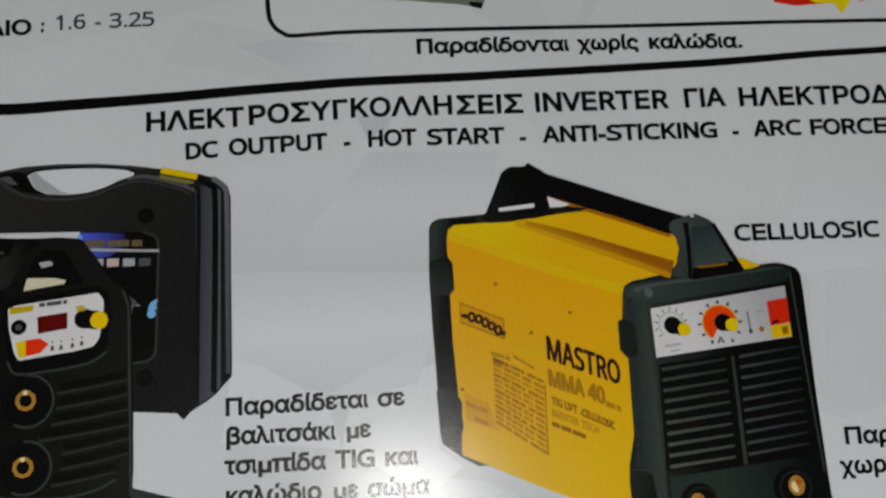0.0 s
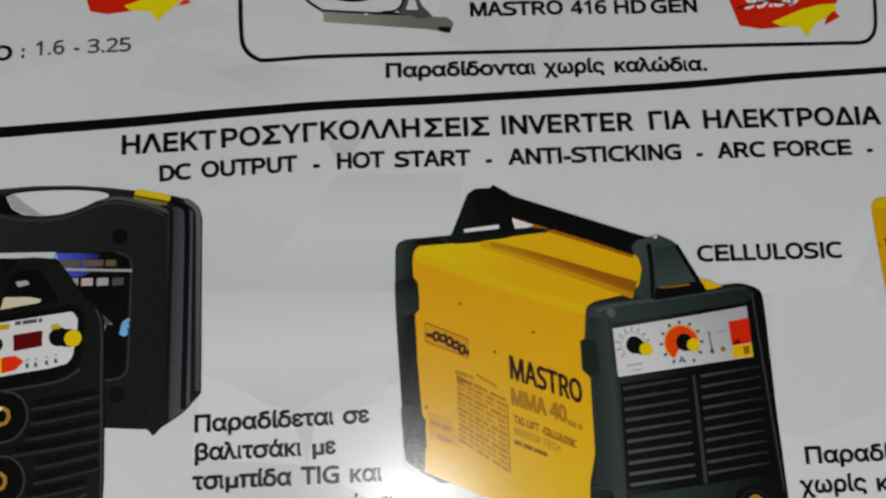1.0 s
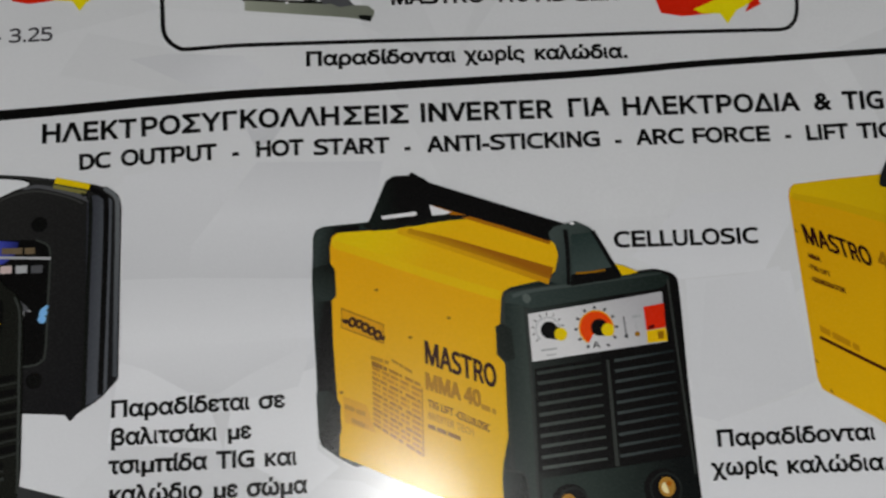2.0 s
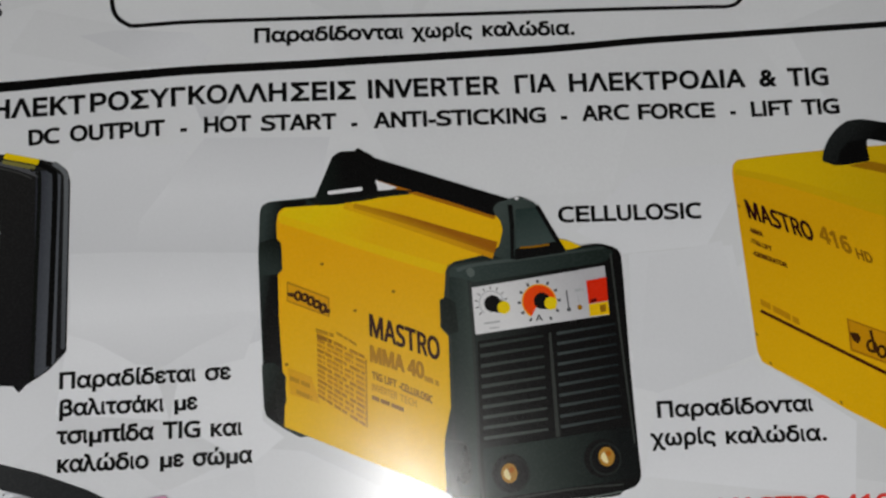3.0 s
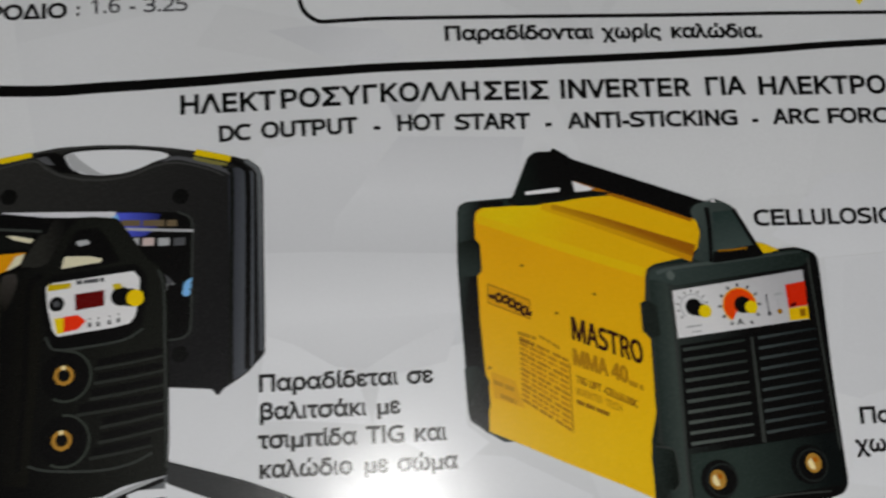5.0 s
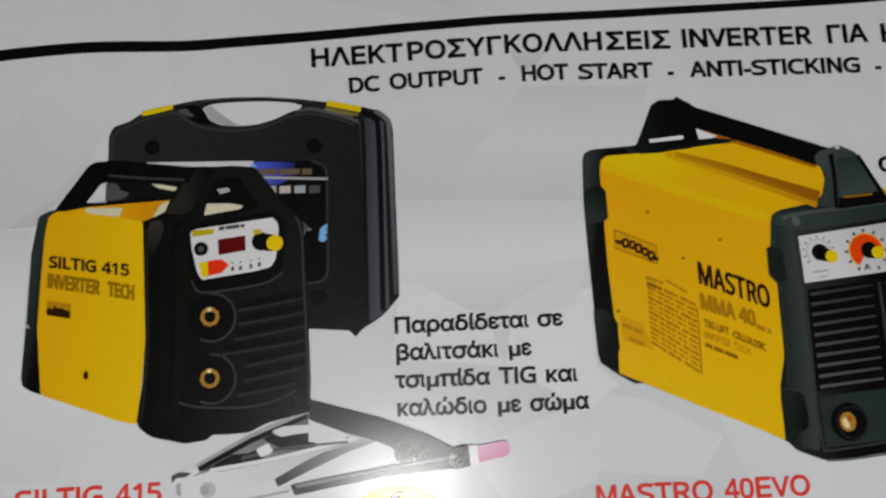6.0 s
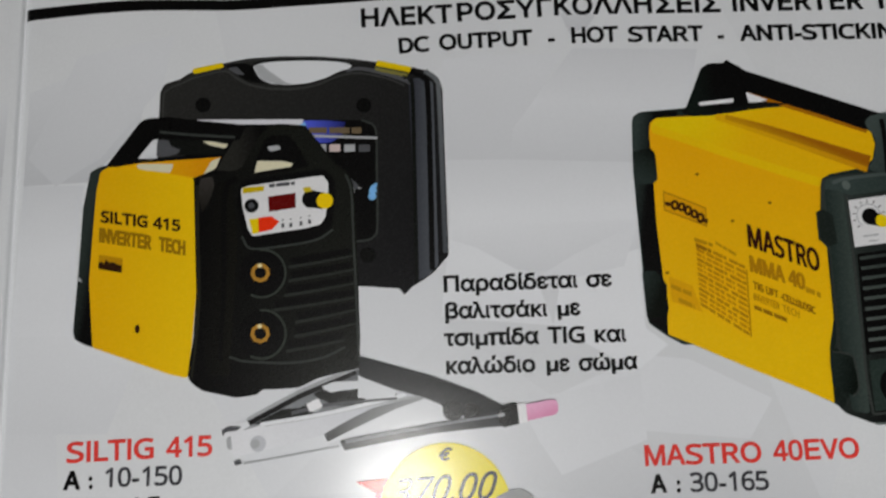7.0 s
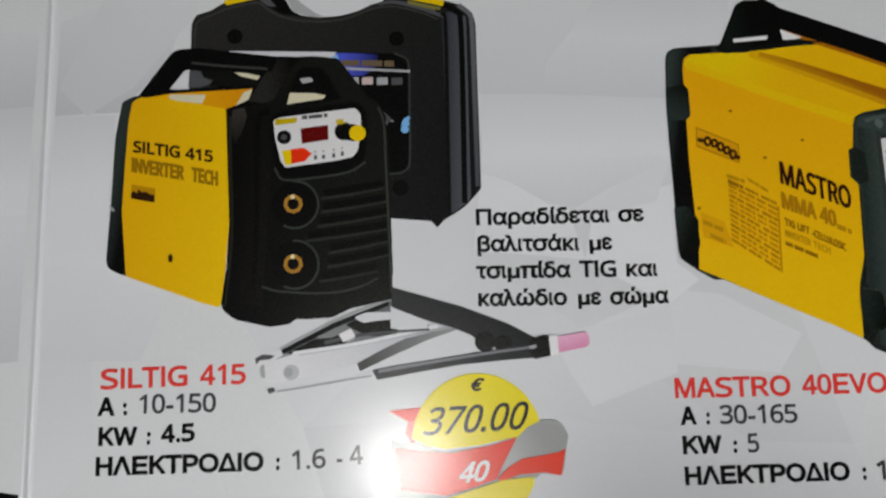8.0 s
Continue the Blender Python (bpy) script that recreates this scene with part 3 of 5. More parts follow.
words("specification", [("A", *[(74.4, -7.74), (76.46, -7.76)]), (":", *[(77.71, -7.81), (78.15, -7.83)]),
    ("KW", *[(74.38, -11.43), (79.44, -11.52)]), (":", *[(80.91, -11.51), (81.35, -11.53)]),
    ("ΗΛΕΚΤΡΟΔΙΟ", *[(74.35, -15.3), (95.6, -15.56)]), (":", *[(97.22, -15.56), (97.66, -15.58)])], 2.28, BLACK, 4, catalogue, 0.055)
words("specification_value", [("30-165", *[(79.48, -7.82), (89.61, -8.08)]), ("5", *[(82.82, -11.56), (84.3, -11.55)]), ("1.6 - 4", *[(99.13, -15.65), (109.34, -15.82)])], 2.38, GREY_TEXT, 4, catalogue, 0.028)
words("model_name", [("MASTRO", *[(135.5, -3.82), (151.03, -4.53)]), ("416", *[(152.59, -4.59), (159.01, -4.9)])], 2.55, RED_TEXT, 4, catalogue, 0.036)


# ---- printed picture: black carrying case ----
case = shape("case_picture", [(11.14, 37.96), (11.42, 48.77), (12.03, 49.97), (14.2, 50.61), (15.44, 51.46), (20.04, 52.66), (23.56, 53.25), (28.27, 53.38), (32.98, 53.18), (37.68, 52.64), (43.16, 51.66), (46.29, 51.02), (48.62, 50.26), (49.91, 49.21), (50.3, 47.63), (49.97, 24.32), (47.89, 22.13), (46.64, 21.28), (44.79, 20.24), (43.85, 19.23), (43.21, 20.17), (38.05, 20.72), (27.73, 21), (12.84, 21.72)],
             print_material("case_ink", tone(45, 45, 44), tone(33, 33, 34), [(12.65, 49.94)][0], [(44.28, 22.46)][0]), 4, catalogue, 0.35, "picture of a black plastic carrying case")
shape("case_shell_side", [(45.66, 49.31), (47.4, 49.4), (49.02, 48.67), (48.54, 23.01), (46.65, 21.43), (45.43, 21.04), (45.65, 36.37)], print_material("case_side_ink", tone(50, 52, 58), tone(76, 79, 84), *[(45.34, 36.38), (48.57, 36.23)]), 5, case, 0.3)
stroke("case_seam", [(45.64, 50.64), (47.63, 49.39), (48.25, 47.55), (48.03, 34.68), (47.68, 22.45)], 0.75, NEAR_BLACK, 6, case)
stroke("case_seam", [(43.89, 50.13), (45.58, 49.15), (46.14, 47.64), (45.88, 34.78), (45.57, 20.88)], 0.55, SHADE, 6, case)
stroke("case_rim", [(47.99, 50.37), (49.5, 48.98), (49.78, 46.66), (49.65, 34.6), (49.53, 24.65)], 0.7, print_material("rim_grey_ink", tone(92, 95, 98), tone(70, 73, 77), *[(49.75, 49.13), (49.37, 26.04)]), 6, case, 0.55)
shape("case_handle_gap", [(24.1, 52.15), (25.28, 52.52), (28.26, 52.72), (32.96, 52.6), (36.49, 52.19), (37.89, 51.72), (37.64, 51.23), (36.06, 50.81), (34.07, 49.9), (31.71, 49.27), (28.98, 49.14), (26.64, 49.41), (25.09, 50.22)], FACETS[3], 5, case, 0.4)
shape("case_handle_shade", [(24.26, 52.15), (25.28, 52.43), (26.36, 51.31), (28.59, 49.57), (29.76, 49.19), (27.42, 49.29), (25.25, 50.13)], METAL, 6, case, 0.4)
shape("case_handle_recess", [(20.27, 52.32), (22.78, 52.63), (24.02, 52.24), (25.01, 50.14), (26.48, 49.33), (23.53, 49.79), (21.83, 51.02)], NEAR_BLACK, 5, case, 0.4)
shape("case_handle_glint", [(20.58, 51.9), (21.99, 52.08), (23.07, 50.8), (21.98, 50.93)], METAL_DARK, 6, case, 0.3)
stroke("case_edge_glint", [(37, 50.85), (39.2, 51.08), (43.1, 50), (46.03, 48.8)], 0.4, METAL_DARK, 6, case, 0.7)
LATCH = print_material("latch_yellow_ink", tone(202, 174, 10))
shape("case_latch", [(15.91, 52.02), (19.96, 52.75), (20.19, 52.16), (19.96, 52), (16.22, 51.26), (15.83, 51.53)], LATCH, 7, case, 0.15, "yellow latch")
shape("case_latch", [(41.45, 52.23), (46.13, 51.03), (45.86, 50.21), (44.85, 50.5), (41.18, 51.41)], LATCH, 7, case, 0.15, "yellow latch")
shape("case_latch_shade", [(41.1, 51.25), (45.62, 50.06), (45.36, 49.57), (40.92, 50.76)], print_material("olive_ink", tone(112, 108, 60)), 6, case, 0.15)
CASE_GLOSS = print_material("case_gloss_ink", tone(58, 59, 58))
stroke("case_face_edge", [(11.81, 38.72), (11.9, 47.53), (12.5, 49.13), (14.36, 49.95), (16.14, 50.69), (20.27, 51.5), (21.98, 50.35), (23.99, 49.28), (26.63, 48.67)], 0.2, CASE_GLOSS, 5, case, 0.28)
stroke("case_face_edge", [(26.63, 48.67), (29.75, 48.53), (32.88, 48.97), (36.04, 50.15), (39.18, 50.42), (43.07, 49.34), (45.07, 48.35)], 0.28, CASE_GLOSS, 5, case, 0.2)
stroke("case_handle_edge", [(21.99, 52.66), (25.91, 53.15), (32.97, 52.93), (39.24, 52.16)], 0.16, CASE_GLOSS, 5, case)
stroke("case_gap_rim", [(24.1, 52.15), (25.28, 52.6), (28.26, 52.8), (32.96, 52.68), (36.49, 52.28), (37.89, 51.8)], 0.3, NEAR_BLACK, 6, case)
for c in [(17.31, 46.72), (39.34, 45.74), (39.17, 24.84)]:
    disc("case_bolt", c, 1.05, NEAR_BLACK, 5, case)
    ring("case_bolt_rim", c, 0.6, 0.2, SHADE, 6, case)
shape("case_label", [(15, 44.72), (38.96, 43.64), (40.49, 42.93), (40.9, 41.38), (40.59, 28.77), (39.93, 27.26), (38.4, 26.79), (15.05, 27.91)], print_material("case_label_ink", tone(20, 18, 20)), 5, case, 0.4)
ring_pts = [(35.37, 26.86), (38.55, 26.79), (40.01, 27.25), (40.59, 28.77), (40.8, 36.59), (40.9, 41.38), (40.49, 42.85), (38.96, 43.64)]
stroke("case_label_rim", ring_pts, 0.28, FIN, 6, case)
shape("case_label_strip", [(16.54, 44.65), (31.05, 44.08), (30.73, 43.13), (28.1, 43.41), (16.54, 44.01)], print_material("strip_pale_ink", tone(186, 186, 192)), 6, case, 0.15)
shape("case_label_photo", [(30.9, 43.93), (34.15, 43.78), (36.78, 43.5), (36.26, 41.59), (34.68, 40.54), (32.37, 40.64), (30.85, 41.83)], print_material("blue_blend_ink", tone(72, 82, 182), tone(24, 24, 52), *[(31.95, 42.59), (37.37, 42.67)]), 6, case, 0.3)
shape("case_label_glint", [(30.5, 43.3), (31.2, 43.75), (31.63, 42.12), (30.85, 41.83)], SKY_BLUE, 7, case, 0.2)
bars("case_label_writing", [(*[(31.71, 42.04), (38.89, 41.71)], 0.85)], print_material("dim_gold_ink", tone(96, 84, 66)), 8, case)
stroke("case_label_line", [(30.85, 41.75), (35.79, 41.37), (41.04, 40.97)], 0.36, METAL, 8, case, smooth=False)
ICONS = [(33.28, 39.88), (35.2, 39.79), (37.21, 39.7), (39.21, 39.61)]
for n, m in enumerate((METAL, print_material("pale_rose_ink", tone(176, 160, 158)), METAL, METAL_DARK)):
    shape("case_label_icon", [(ICONS[n][0] + dx, ICONS[n][1] + dy) for dx, dy in ((-0.75, -0.52), (0.75, -0.52), (0.75, 0.52), (-0.75, 0.52))], m, 8, case, 0.1)
shape("case_label_figure", [(33.48, 38.76), (34.48, 38.55), (34.9, 37.18), (36.56, 36), (38.05, 34.67), (38.63, 33.85), (37.26, 34.07), (35.32, 35.9), (33.97, 36.91)], METAL_DARK, 6, case, 0.3)
shape("case_label_figure", [(36.91, 35.03), (38.79, 33.92), (37.72, 34.05), (37.5, 32.03), (37, 30.65), (36.77, 32.84)], METAL, 6, case, 0.3)
disc("case_label_spark", [(40.05, 32.84)][0], 0.55, SKY_BLUE, 7, case)
shape("case_label_spark", [(39.87, 34.27), (40.81, 34.77), (40.68, 33.29), (39.54, 33.34)], SKY_BLUE, 6, case, 0.2)

# ---- printed picture: small yellow welder ----
small = shape("small_welder_picture", [(16.32, 35.99), (17, 36.66), (20.51, 36.9), (23.78, 43.44), (28.1, 43.49), (31.27, 43.1), (32.84, 40.94), (35.22, 37.48), (36.57, 36.55), (37.59, 34.69), (37.79, 28.9), (37.82, 13.79), (37.55, 9.99), (34.88, 9.55), (32.07, 8.96), (29.7, 7.92), (26.78, 7.86), (25.02, 7.95), (24.36, 7.33), (21.66, 7.04), (17.44, 8.12), (16.57, 8.67), (15.69, 9.5), (15.4, 10.39), (16.19, 14.87), (16.56, 20.79), (16.25, 29.92)],
              print_material("welder_black_ink", tone(25, 25, 22), tone(33, 34, 32), *[(18.05, 22.22), (32.3, 24.56)]), 12, catalogue, 0.35, "picture of a small yellow and black welding machine")
shape("back_frame", [(2.26, 37.9), (3.76, 38.61), (5.12, 38.71), (4.4, 36.7), (3.66, 28.99), (3.04, 22.95), (3.23, 14.35), (1.91, 14.85), (0.72, 15.57), (0.48, 16.54), (1.01, 24.55), (1.4, 32.94)], print_material("back_frame_ink", tone(46, 52, 50), tone(26, 16, 12), *[(0.93, 24.56), (3.16, 24.15)]), 12, small, 0.35)
shape("back_frame_mark", [(0.8, 23.81), (1.33, 23.48), (1.56, 22.95), (0.97, 23.2)], METAL, 14, small, 0.1)
shape("yellow_side", [(3.62, 37.83), (4.52, 38.42), (8.93, 38.22), (14.26, 37.34), (16.16, 36.47), (16.32, 29.92), (16.56, 20.79), (15.98, 14.15), (15.4, 9.81), (12.92, 10.51), (7.06, 12.84), (3.09, 14.35), (2.45, 22.98), (2.76, 29.03), (3.15, 35.19)], print_material("side_yellow_ink", tone(202, 155, 0), tone(212, 169, 0), *[(3.9, 24.41), (15.81, 23.84)]), 13, small, 0.45, "bright yellow side panel")
shape("yellow_top", [(4.52, 38.42), (8.92, 39.17), (19.83, 39.3), (19.14, 37.59), (17.46, 36.88), (16.16, 36.39), (12.74, 37.18), (8.93, 38.06)], print_material("top_yellow_ink", tone(206, 152, 20), tone(190, 128, 6), *[(8.92, 38.85), (18.07, 38.43)]), 14, small, 0.15)
shape("top_reflection", [(8.62, 38.71), (13.49, 38.48), (13.04, 37.24), (9.54, 37.8), (8.47, 38.16)], CREAM, 15, small, 0.3)
shape("top_reflection", [(18.53, 38.65), (19.75, 39.07), (19.14, 37.59), (17.46, 36.8)], CREAM, 15, small, 0.2)
shape("handle_back", [(4.37, 38.51), (8.85, 44.51), (9.77, 44.96), (12.69, 45.07), (15, 44.72), (14.08, 44.04), (11.48, 42.23), (10.56, 41.95), (8.61, 39.42), (9.83, 39.28), (19.83, 39.62), (19.83, 39.14), (8.62, 38.79), (5.59, 38.37)], NEAR_BLACK, 16, small, 0.3)
shape("handle_bar", [(9.77, 44.96), (12.69, 44.99), (23.31, 43.46), (22.3, 41.42), (19.61, 41.46), (10.87, 42.1)], NEAR_BLACK, 16, small, 0.3)
stroke("handle_glint", [(11.55, 43.03), (15.77, 42.44), (21.76, 41.84)], 0.35, FIN, 17, small)
shape("handle_gap", [(8.61, 39.42), (10.64, 41.95), (11.25, 41.92), (11.12, 39.54)], FACETS[2], 15, small, 0.1)
shape("handle_gap_shade", [(11.25, 41.92), (12.71, 41.86), (13.17, 40.88), (14.4, 40.5), (13.94, 39.89), (12.72, 39.55), (11.12, 39.54)], METAL_DARK, 15, small, 0.2)
shape("handle_gap_dark", [(12.71, 41.94), (20.68, 41.41), (20.37, 39.44), (13.94, 39.65), (14.55, 40.34), (13.33, 40.87)], SHADE, 15, small, 0.2)
shape("handle_gap_glint", [(17.31, 41.49), (18.84, 41.34), (20.83, 40.85), (20.37, 40.31), (18.23, 40.89)], CREAM, 16, small, 0.15)
shape("front_gap", [(24.33, 37.98), (25.76, 41.26), (26.53, 41.87), (29, 41.76), (30.05, 40.43), (31.68, 37.33), (27.99, 36.71), (24.32, 36.4)], NEAR_BLACK, 17, small, 0.3)
shape("front_gap_top", [(24.72, 38.36), (28.01, 38.21), (29.54, 37.82), (29.3, 37.36), (26.46, 37.02), (24.32, 36.72)], CREAM, 18, small, 0.15)
shape("front_gap_glint", [(26.05, 40.29), (27.59, 40.46), (27.97, 39.88), (26.5, 39.55)], METAL, 18, small, 0.2)
stroke("front_edge", [(16.7, 35.34), (16.7, 29.9), (16.93, 20.77), (16.56, 14.85), (15.98, 9.92)], 0.5, print_material("edge_sheen_ink", tone(40, 40, 36)), 14, small, 0.3)
stroke("front_ridge", [(21.87, 36.2), (20.34, 34), (20.13, 22.12), (19.64, 11.77)], 0.9, print_material("ridge_shade_ink", tone(20, 18, 16)), 13, small, 0.5)
shape("front_top_sheen", [(17, 36.27), (18.68, 36.51), (18.98, 35.24), (18.21, 32.93), (17.3, 31.42), (16.85, 33.77)], print_material("sheen_ink", tone(54, 52, 50), tone(32, 31, 29), *[(17.69, 36.4), (17.68, 31.4)]), 14, small, 0.4)
shape("strut_sheen", [(19.05, 37.33), (22.15, 42.32), (23.7, 43.6), (26.4, 43.29), (24.83, 41.78), (22.63, 37.53), (21.33, 37.05)], print_material("strut_sheen_ink", tone(42, 42, 40), tone(22, 22, 20), *[(21.36, 40.37), (25.21, 40.96)]), 14, small, 0.4)
shape("front_corner", [(17.29, 35.47), (21.09, 35.81), (22.0, 27.88), (21.39, 18.14), (20.87, 9.77), (17.81, 10.17), (16.96, 21.37)], print_material("front_corner_ink", tone(22, 22, 20), tone(31, 31, 29), *[(17.27, 25.86), (21.75, 25.61)]), 12.5, small, 0.6)
shape("panel_bezel", [(22.17, 35.09), (23.4, 35.97), (33.74, 36.92), (35.01, 35.44), (35.1, 33.31), (34.52, 28.75), (32.36, 27.31), (27.82, 26.61), (23.61, 26.5), (22.72, 28.08), (21.85, 32.76)], NEAR_BLACK, 14, small, 0.5)
stroke("bezel_edge", [(22.57, 28.08), (23.76, 26.42), (27.82, 26.53), (32.36, 27.16), (34.66, 28.43)], 0.3, FIN, 15, small)
shape("control_panel", [(22.47, 34.6), (23.39, 34.95), (33.49, 35.98), (34.23, 35), (34.18, 33.35), (33.72, 30.18), (33.01, 29.21), (30.88, 28.77), (26.34, 28.29), (24, 28.02), (23.4, 28.97), (22.68, 32.1)], print_material("panel_white_ink", tone(196, 196, 198)), 16, small, 0.3, "white control panel with a red display")
shape("panel_badge", [(22.78, 34.75), (25.67, 34.85), (25.51, 34.15), (22.69, 33.89)], print_material("badge_yellow_ink", tone(172, 150, 14)), 17, small, 0.1)
bars("panel_writing", [(*[(26.28, 34.58), (29.71, 34.82)], 0.5)], METAL_DARK, 17, small)
disc("panel_button", [(23.89, 32.2)][0], 0.95, NEAR_BLACK, 17, small)
disc("panel_button_mark", [(23.89, 32.2)][0], 0.4, METAL_DARK, 18, small)
shape("panel_display", [(26.11, 33.34), (29.77, 33.72), (29.8, 31.68), (26.23, 31.23)], MAROON, 17, small, 0.08, "dark red display")
disc("panel_knob", [(31.88, 32.76)][0], 1.25, NEAR_BLACK, 17, small)
shape("panel_knob_mark", [(30.77, 34.37), (31.77, 34.49), (32.06, 33.84), (30.99, 33.66)], print_material("mustard_ink", tone(176, 156, 40)), 18, small, 0.1)
shape("panel_knob_body", [(32.06, 33.84), (33.73, 33.61), (33.67, 31.27), (32.16, 31.5)], NEAR_BLACK, 18, small, 0.3)
disc("panel_knob_cap", [(33.7, 32.44)][0], 1.1, print_material("cap_yellow_ink", tone(212, 176, 10)), 19, small, label="yellow knob cap")
shape("panel_warning", [(23.57, 30.35), (24.78, 30.45), (24.83, 28.44), (24, 28.4)], print_material("warning_yellow_ink", tone(206, 178, 20)), 17, small, 0.05)
shape("panel_arrow", [(24.78, 30.52), (26.52, 30.67), (27.57, 29.85), (26.57, 28.82), (24.83, 28.52)], print_material("arrow_red_ink", tone(206, 52, 30)), 17, small, 0.08)
for p in [(28.02, 29.52), (29.08, 29.55), (30.45, 29.71), (31.59, 29.89)]:
    shape("panel_icon", [(p[0] - 0.22, p[1] - 0.5), (p[0] + 0.22, p[1] - 0.5), (p[0] + 0.16, p[1] + 0.1), (p[0] - 0.16, p[1] + 0.1)], METAL_DARK, 17, small, 0.05)
    disc("panel_icon_dot", (p[0], p[1] + 0.55), 0.12, METAL_DARK, 17, small)
for x, y in [(25.22, 23), (25.11, 15.02)]:
    disc("socket_disc", (x, y), 3.05, print_material("socket_ink", tone(17, 18, 17)), 14, small, 3.15)
    ring("socket_edge", (x, y), 3.2, 0.3, print_material("socket_edge_ink", tone(54, 58, 54)), 15, small, 3.3, start=-120, end=95)
    disc("socket_hole", (x - 0.25, y + 0.05), 1.45, NEAR_BLACK, 15, small)
    ring("socket_ring", (x - 0.25, y + 0.1), 1.28, 0.5, GOLD, 16, small, 1.3, turn=30, label="brass socket ring", n=9)
    disc("socket_glint", (x - 0.3, y + 1.05), 0.3, PALE_GOLD, 17, small)
SMALL_FIN = print_material("small_fin_ink", tone(46, 48, 46))
for a, b in zip([(28.67, 23.67), (28.64, 21.86), (28.08, 19.93), (26.49, 18.06), (29.43, 16.36), (29.25, 14.52), (28.18, 12.66)], [(37.13, 24.79), (37.29, 22.95), (37.39, 21.13), (37.4, 19.25), (37.35, 17.6), (37.44, 15.81), (35.89, 13.74)]):
    m = ((a[0] + b[0]) / 2, (a[1] + b[1]) / 2 - 0.08)
    stroke("cooling_fin", [a, m, b], 0.42, SMALL_FIN, 14, small, 0.25)
    stroke("cooling_slot", [(a[0] + 0.3, a[1] + 0.75), (m[0], m[1] + 0.78), (b[0] - 0.2, b[1] + 0.7)], 0.95, print_material("slot_ink", tone(18, 18, 19)), 13, small, 0.8)
stroke("front_lip", [(20.82, 12.3), (23.16, 11.59), (29.03, 11.15), (33.1, 11.68), (35.86, 12.86)], 0.3, FIN, 14, small)
stroke("front_side_edge", [(36.56, 36), (37.25, 33.6), (37.36, 27.38), (37.49, 19.77), (37.58, 10.87)], 0.3, FIN, 14, small)
words("machine_lettering", [("SILTIG", *[(3.84, 30.9), (10.08, 29.83)]), ("415", *[(10.76, 29.72), (14.45, 29.09)])], 1.62, print_material("letter_brown_ink", tone(52, 36, 10)), 16, small, 0.055, up=(0.0, 1.0), own=True)
words("machine_lettering", [("INVERTER", *[(3.67, 28.22), (10.64, 26.82)]), ("TECH", *[(11.61, 26.62), (15.13, 25.84)])], 1.95, print_material("outline_letter_ink", tone(134, 100, 4)), 16, small, 0.06, up=(0.0, 1.0), own=True)
shape("machine_badge", [(3.71, 26.54), (6.85, 25.86), (6.8, 23.97), (3.67, 24.65)], FAINT_YELLOW, 16, small, 0.05)
shape("machine_badge_mark", [(3.66, 25.41), (4.02, 25.62), (4.48, 25.29), (4.61, 25.89), (5.07, 25.42), (5.66, 25.46), (6.12, 25.14), (6.79, 24.95), (6.73, 23.98), (3.67, 24.65)], print_material("badge_brown_ink", tone(48, 34, 8)), 17, small, 0.15)
disc("side_screw", [(8.91, 16.49)][0], 0.32, print_material("screw_ink", tone(52, 34, 10)), 16, small, 0.55)

# ---- printed picture: clamp and torch ----
clamp = shape("clamp_picture", [(19.59, 3.41), (20.76, 3.86), (23.96, 4.09), (34.23, 5.68), (46.07, 7.15), (46.04, 6.64), (45.28, 6.08), (38.56, 3.46), (33.03, 1.89), (28.27, 0.87), (22.46, -0.16), (21.44, -0.54), (20.66, 0.64)], print_material("clamp_pale_ink", tone(198, 199, 203), tone(176, 178, 184), *[(23.94, 2.64), (38.61, 4.91)]), 5, catalogue, 0.3, "picture of a pale earth clamp and a black torch")
shape("clamp_arm", [(22.35, 2.86), (26, 4.81), (31.89, 7.52), (37.25, 10.01), (37.82, 9.4), (37.41, 5.66), (34.74, 4.5), (30.35, 3.94), (25.26, 3.57)], print_material("clamp_arm_ink", tone(128, 131, 134), tone(92, 94, 97), *[(25.27, 4.28), (36.31, 8.02)]), 6, clamp, 0.3)
shape("clamp_arm_dark", [(23.66, 3.51), (27.47, 5.31), (29.65, 5.34), (31.86, 6.23), (31.23, 4.11), (27.44, 3.81)], SHADE, 7, clamp, 0.2)
shape("clamp_spring_dark", [(31.87, 6.52), (33.35, 7.3), (37.32, 7.54), (37.7, 5.79), (41.39, 6.32), (42.14, 6.71), (42.55, 5.97), (39.16, 5.42), (34.76, 5.36)], SHADE, 7, clamp, 0.2)
shape("clamp_gap", [(32.64, 7.92), (34.12, 8.42), (37.35, 8.4), (37.32, 7.39), (34.82, 7.23), (33.35, 7.02)], FACETS[3], 8, clamp, 0.2)
shape("clamp_gap", [(37.37, 9.13), (42.52, 6.98), (41.98, 6.29), (39.17, 5.71), (37.27, 5.95)], FACETS[2], 9, clamp, 0.15)
shape("clamp_link", [(30.75, 5.28), (31.86, 5.94), (32.71, 5.18), (31.82, 4.65)], METAL, 9, clamp, 0.2)
stroke("clamp_edge", [(25.26, 3.42), (31.81, 4.15), (39.15, 5.28), (45.43, 6.11)], 0.35, METAL, 9, clamp)
shape("clamp_jaw", [(32.78, 1.9), (36.17, 3.57), (39.14, 4.85), (46.17, 6.29), (45.77, 5.66), (42.05, 4.56), (37.6, 2.78), (33.19, 0.89)], print_material("jaw_ink", tone(58, 59, 60), tone(130, 132, 134), *[(33.93, 1.7), (45.04, 5.77)]), 8, clamp, 0.2)
shape("clamp_tip", [(19.75, 3.14), (20.77, 3.58), (22.36, 3.36), (21.63, 2.9), (20.33, 2.83), (19.89, 2.28)], METAL_DARK, 8, clamp, 0.15)
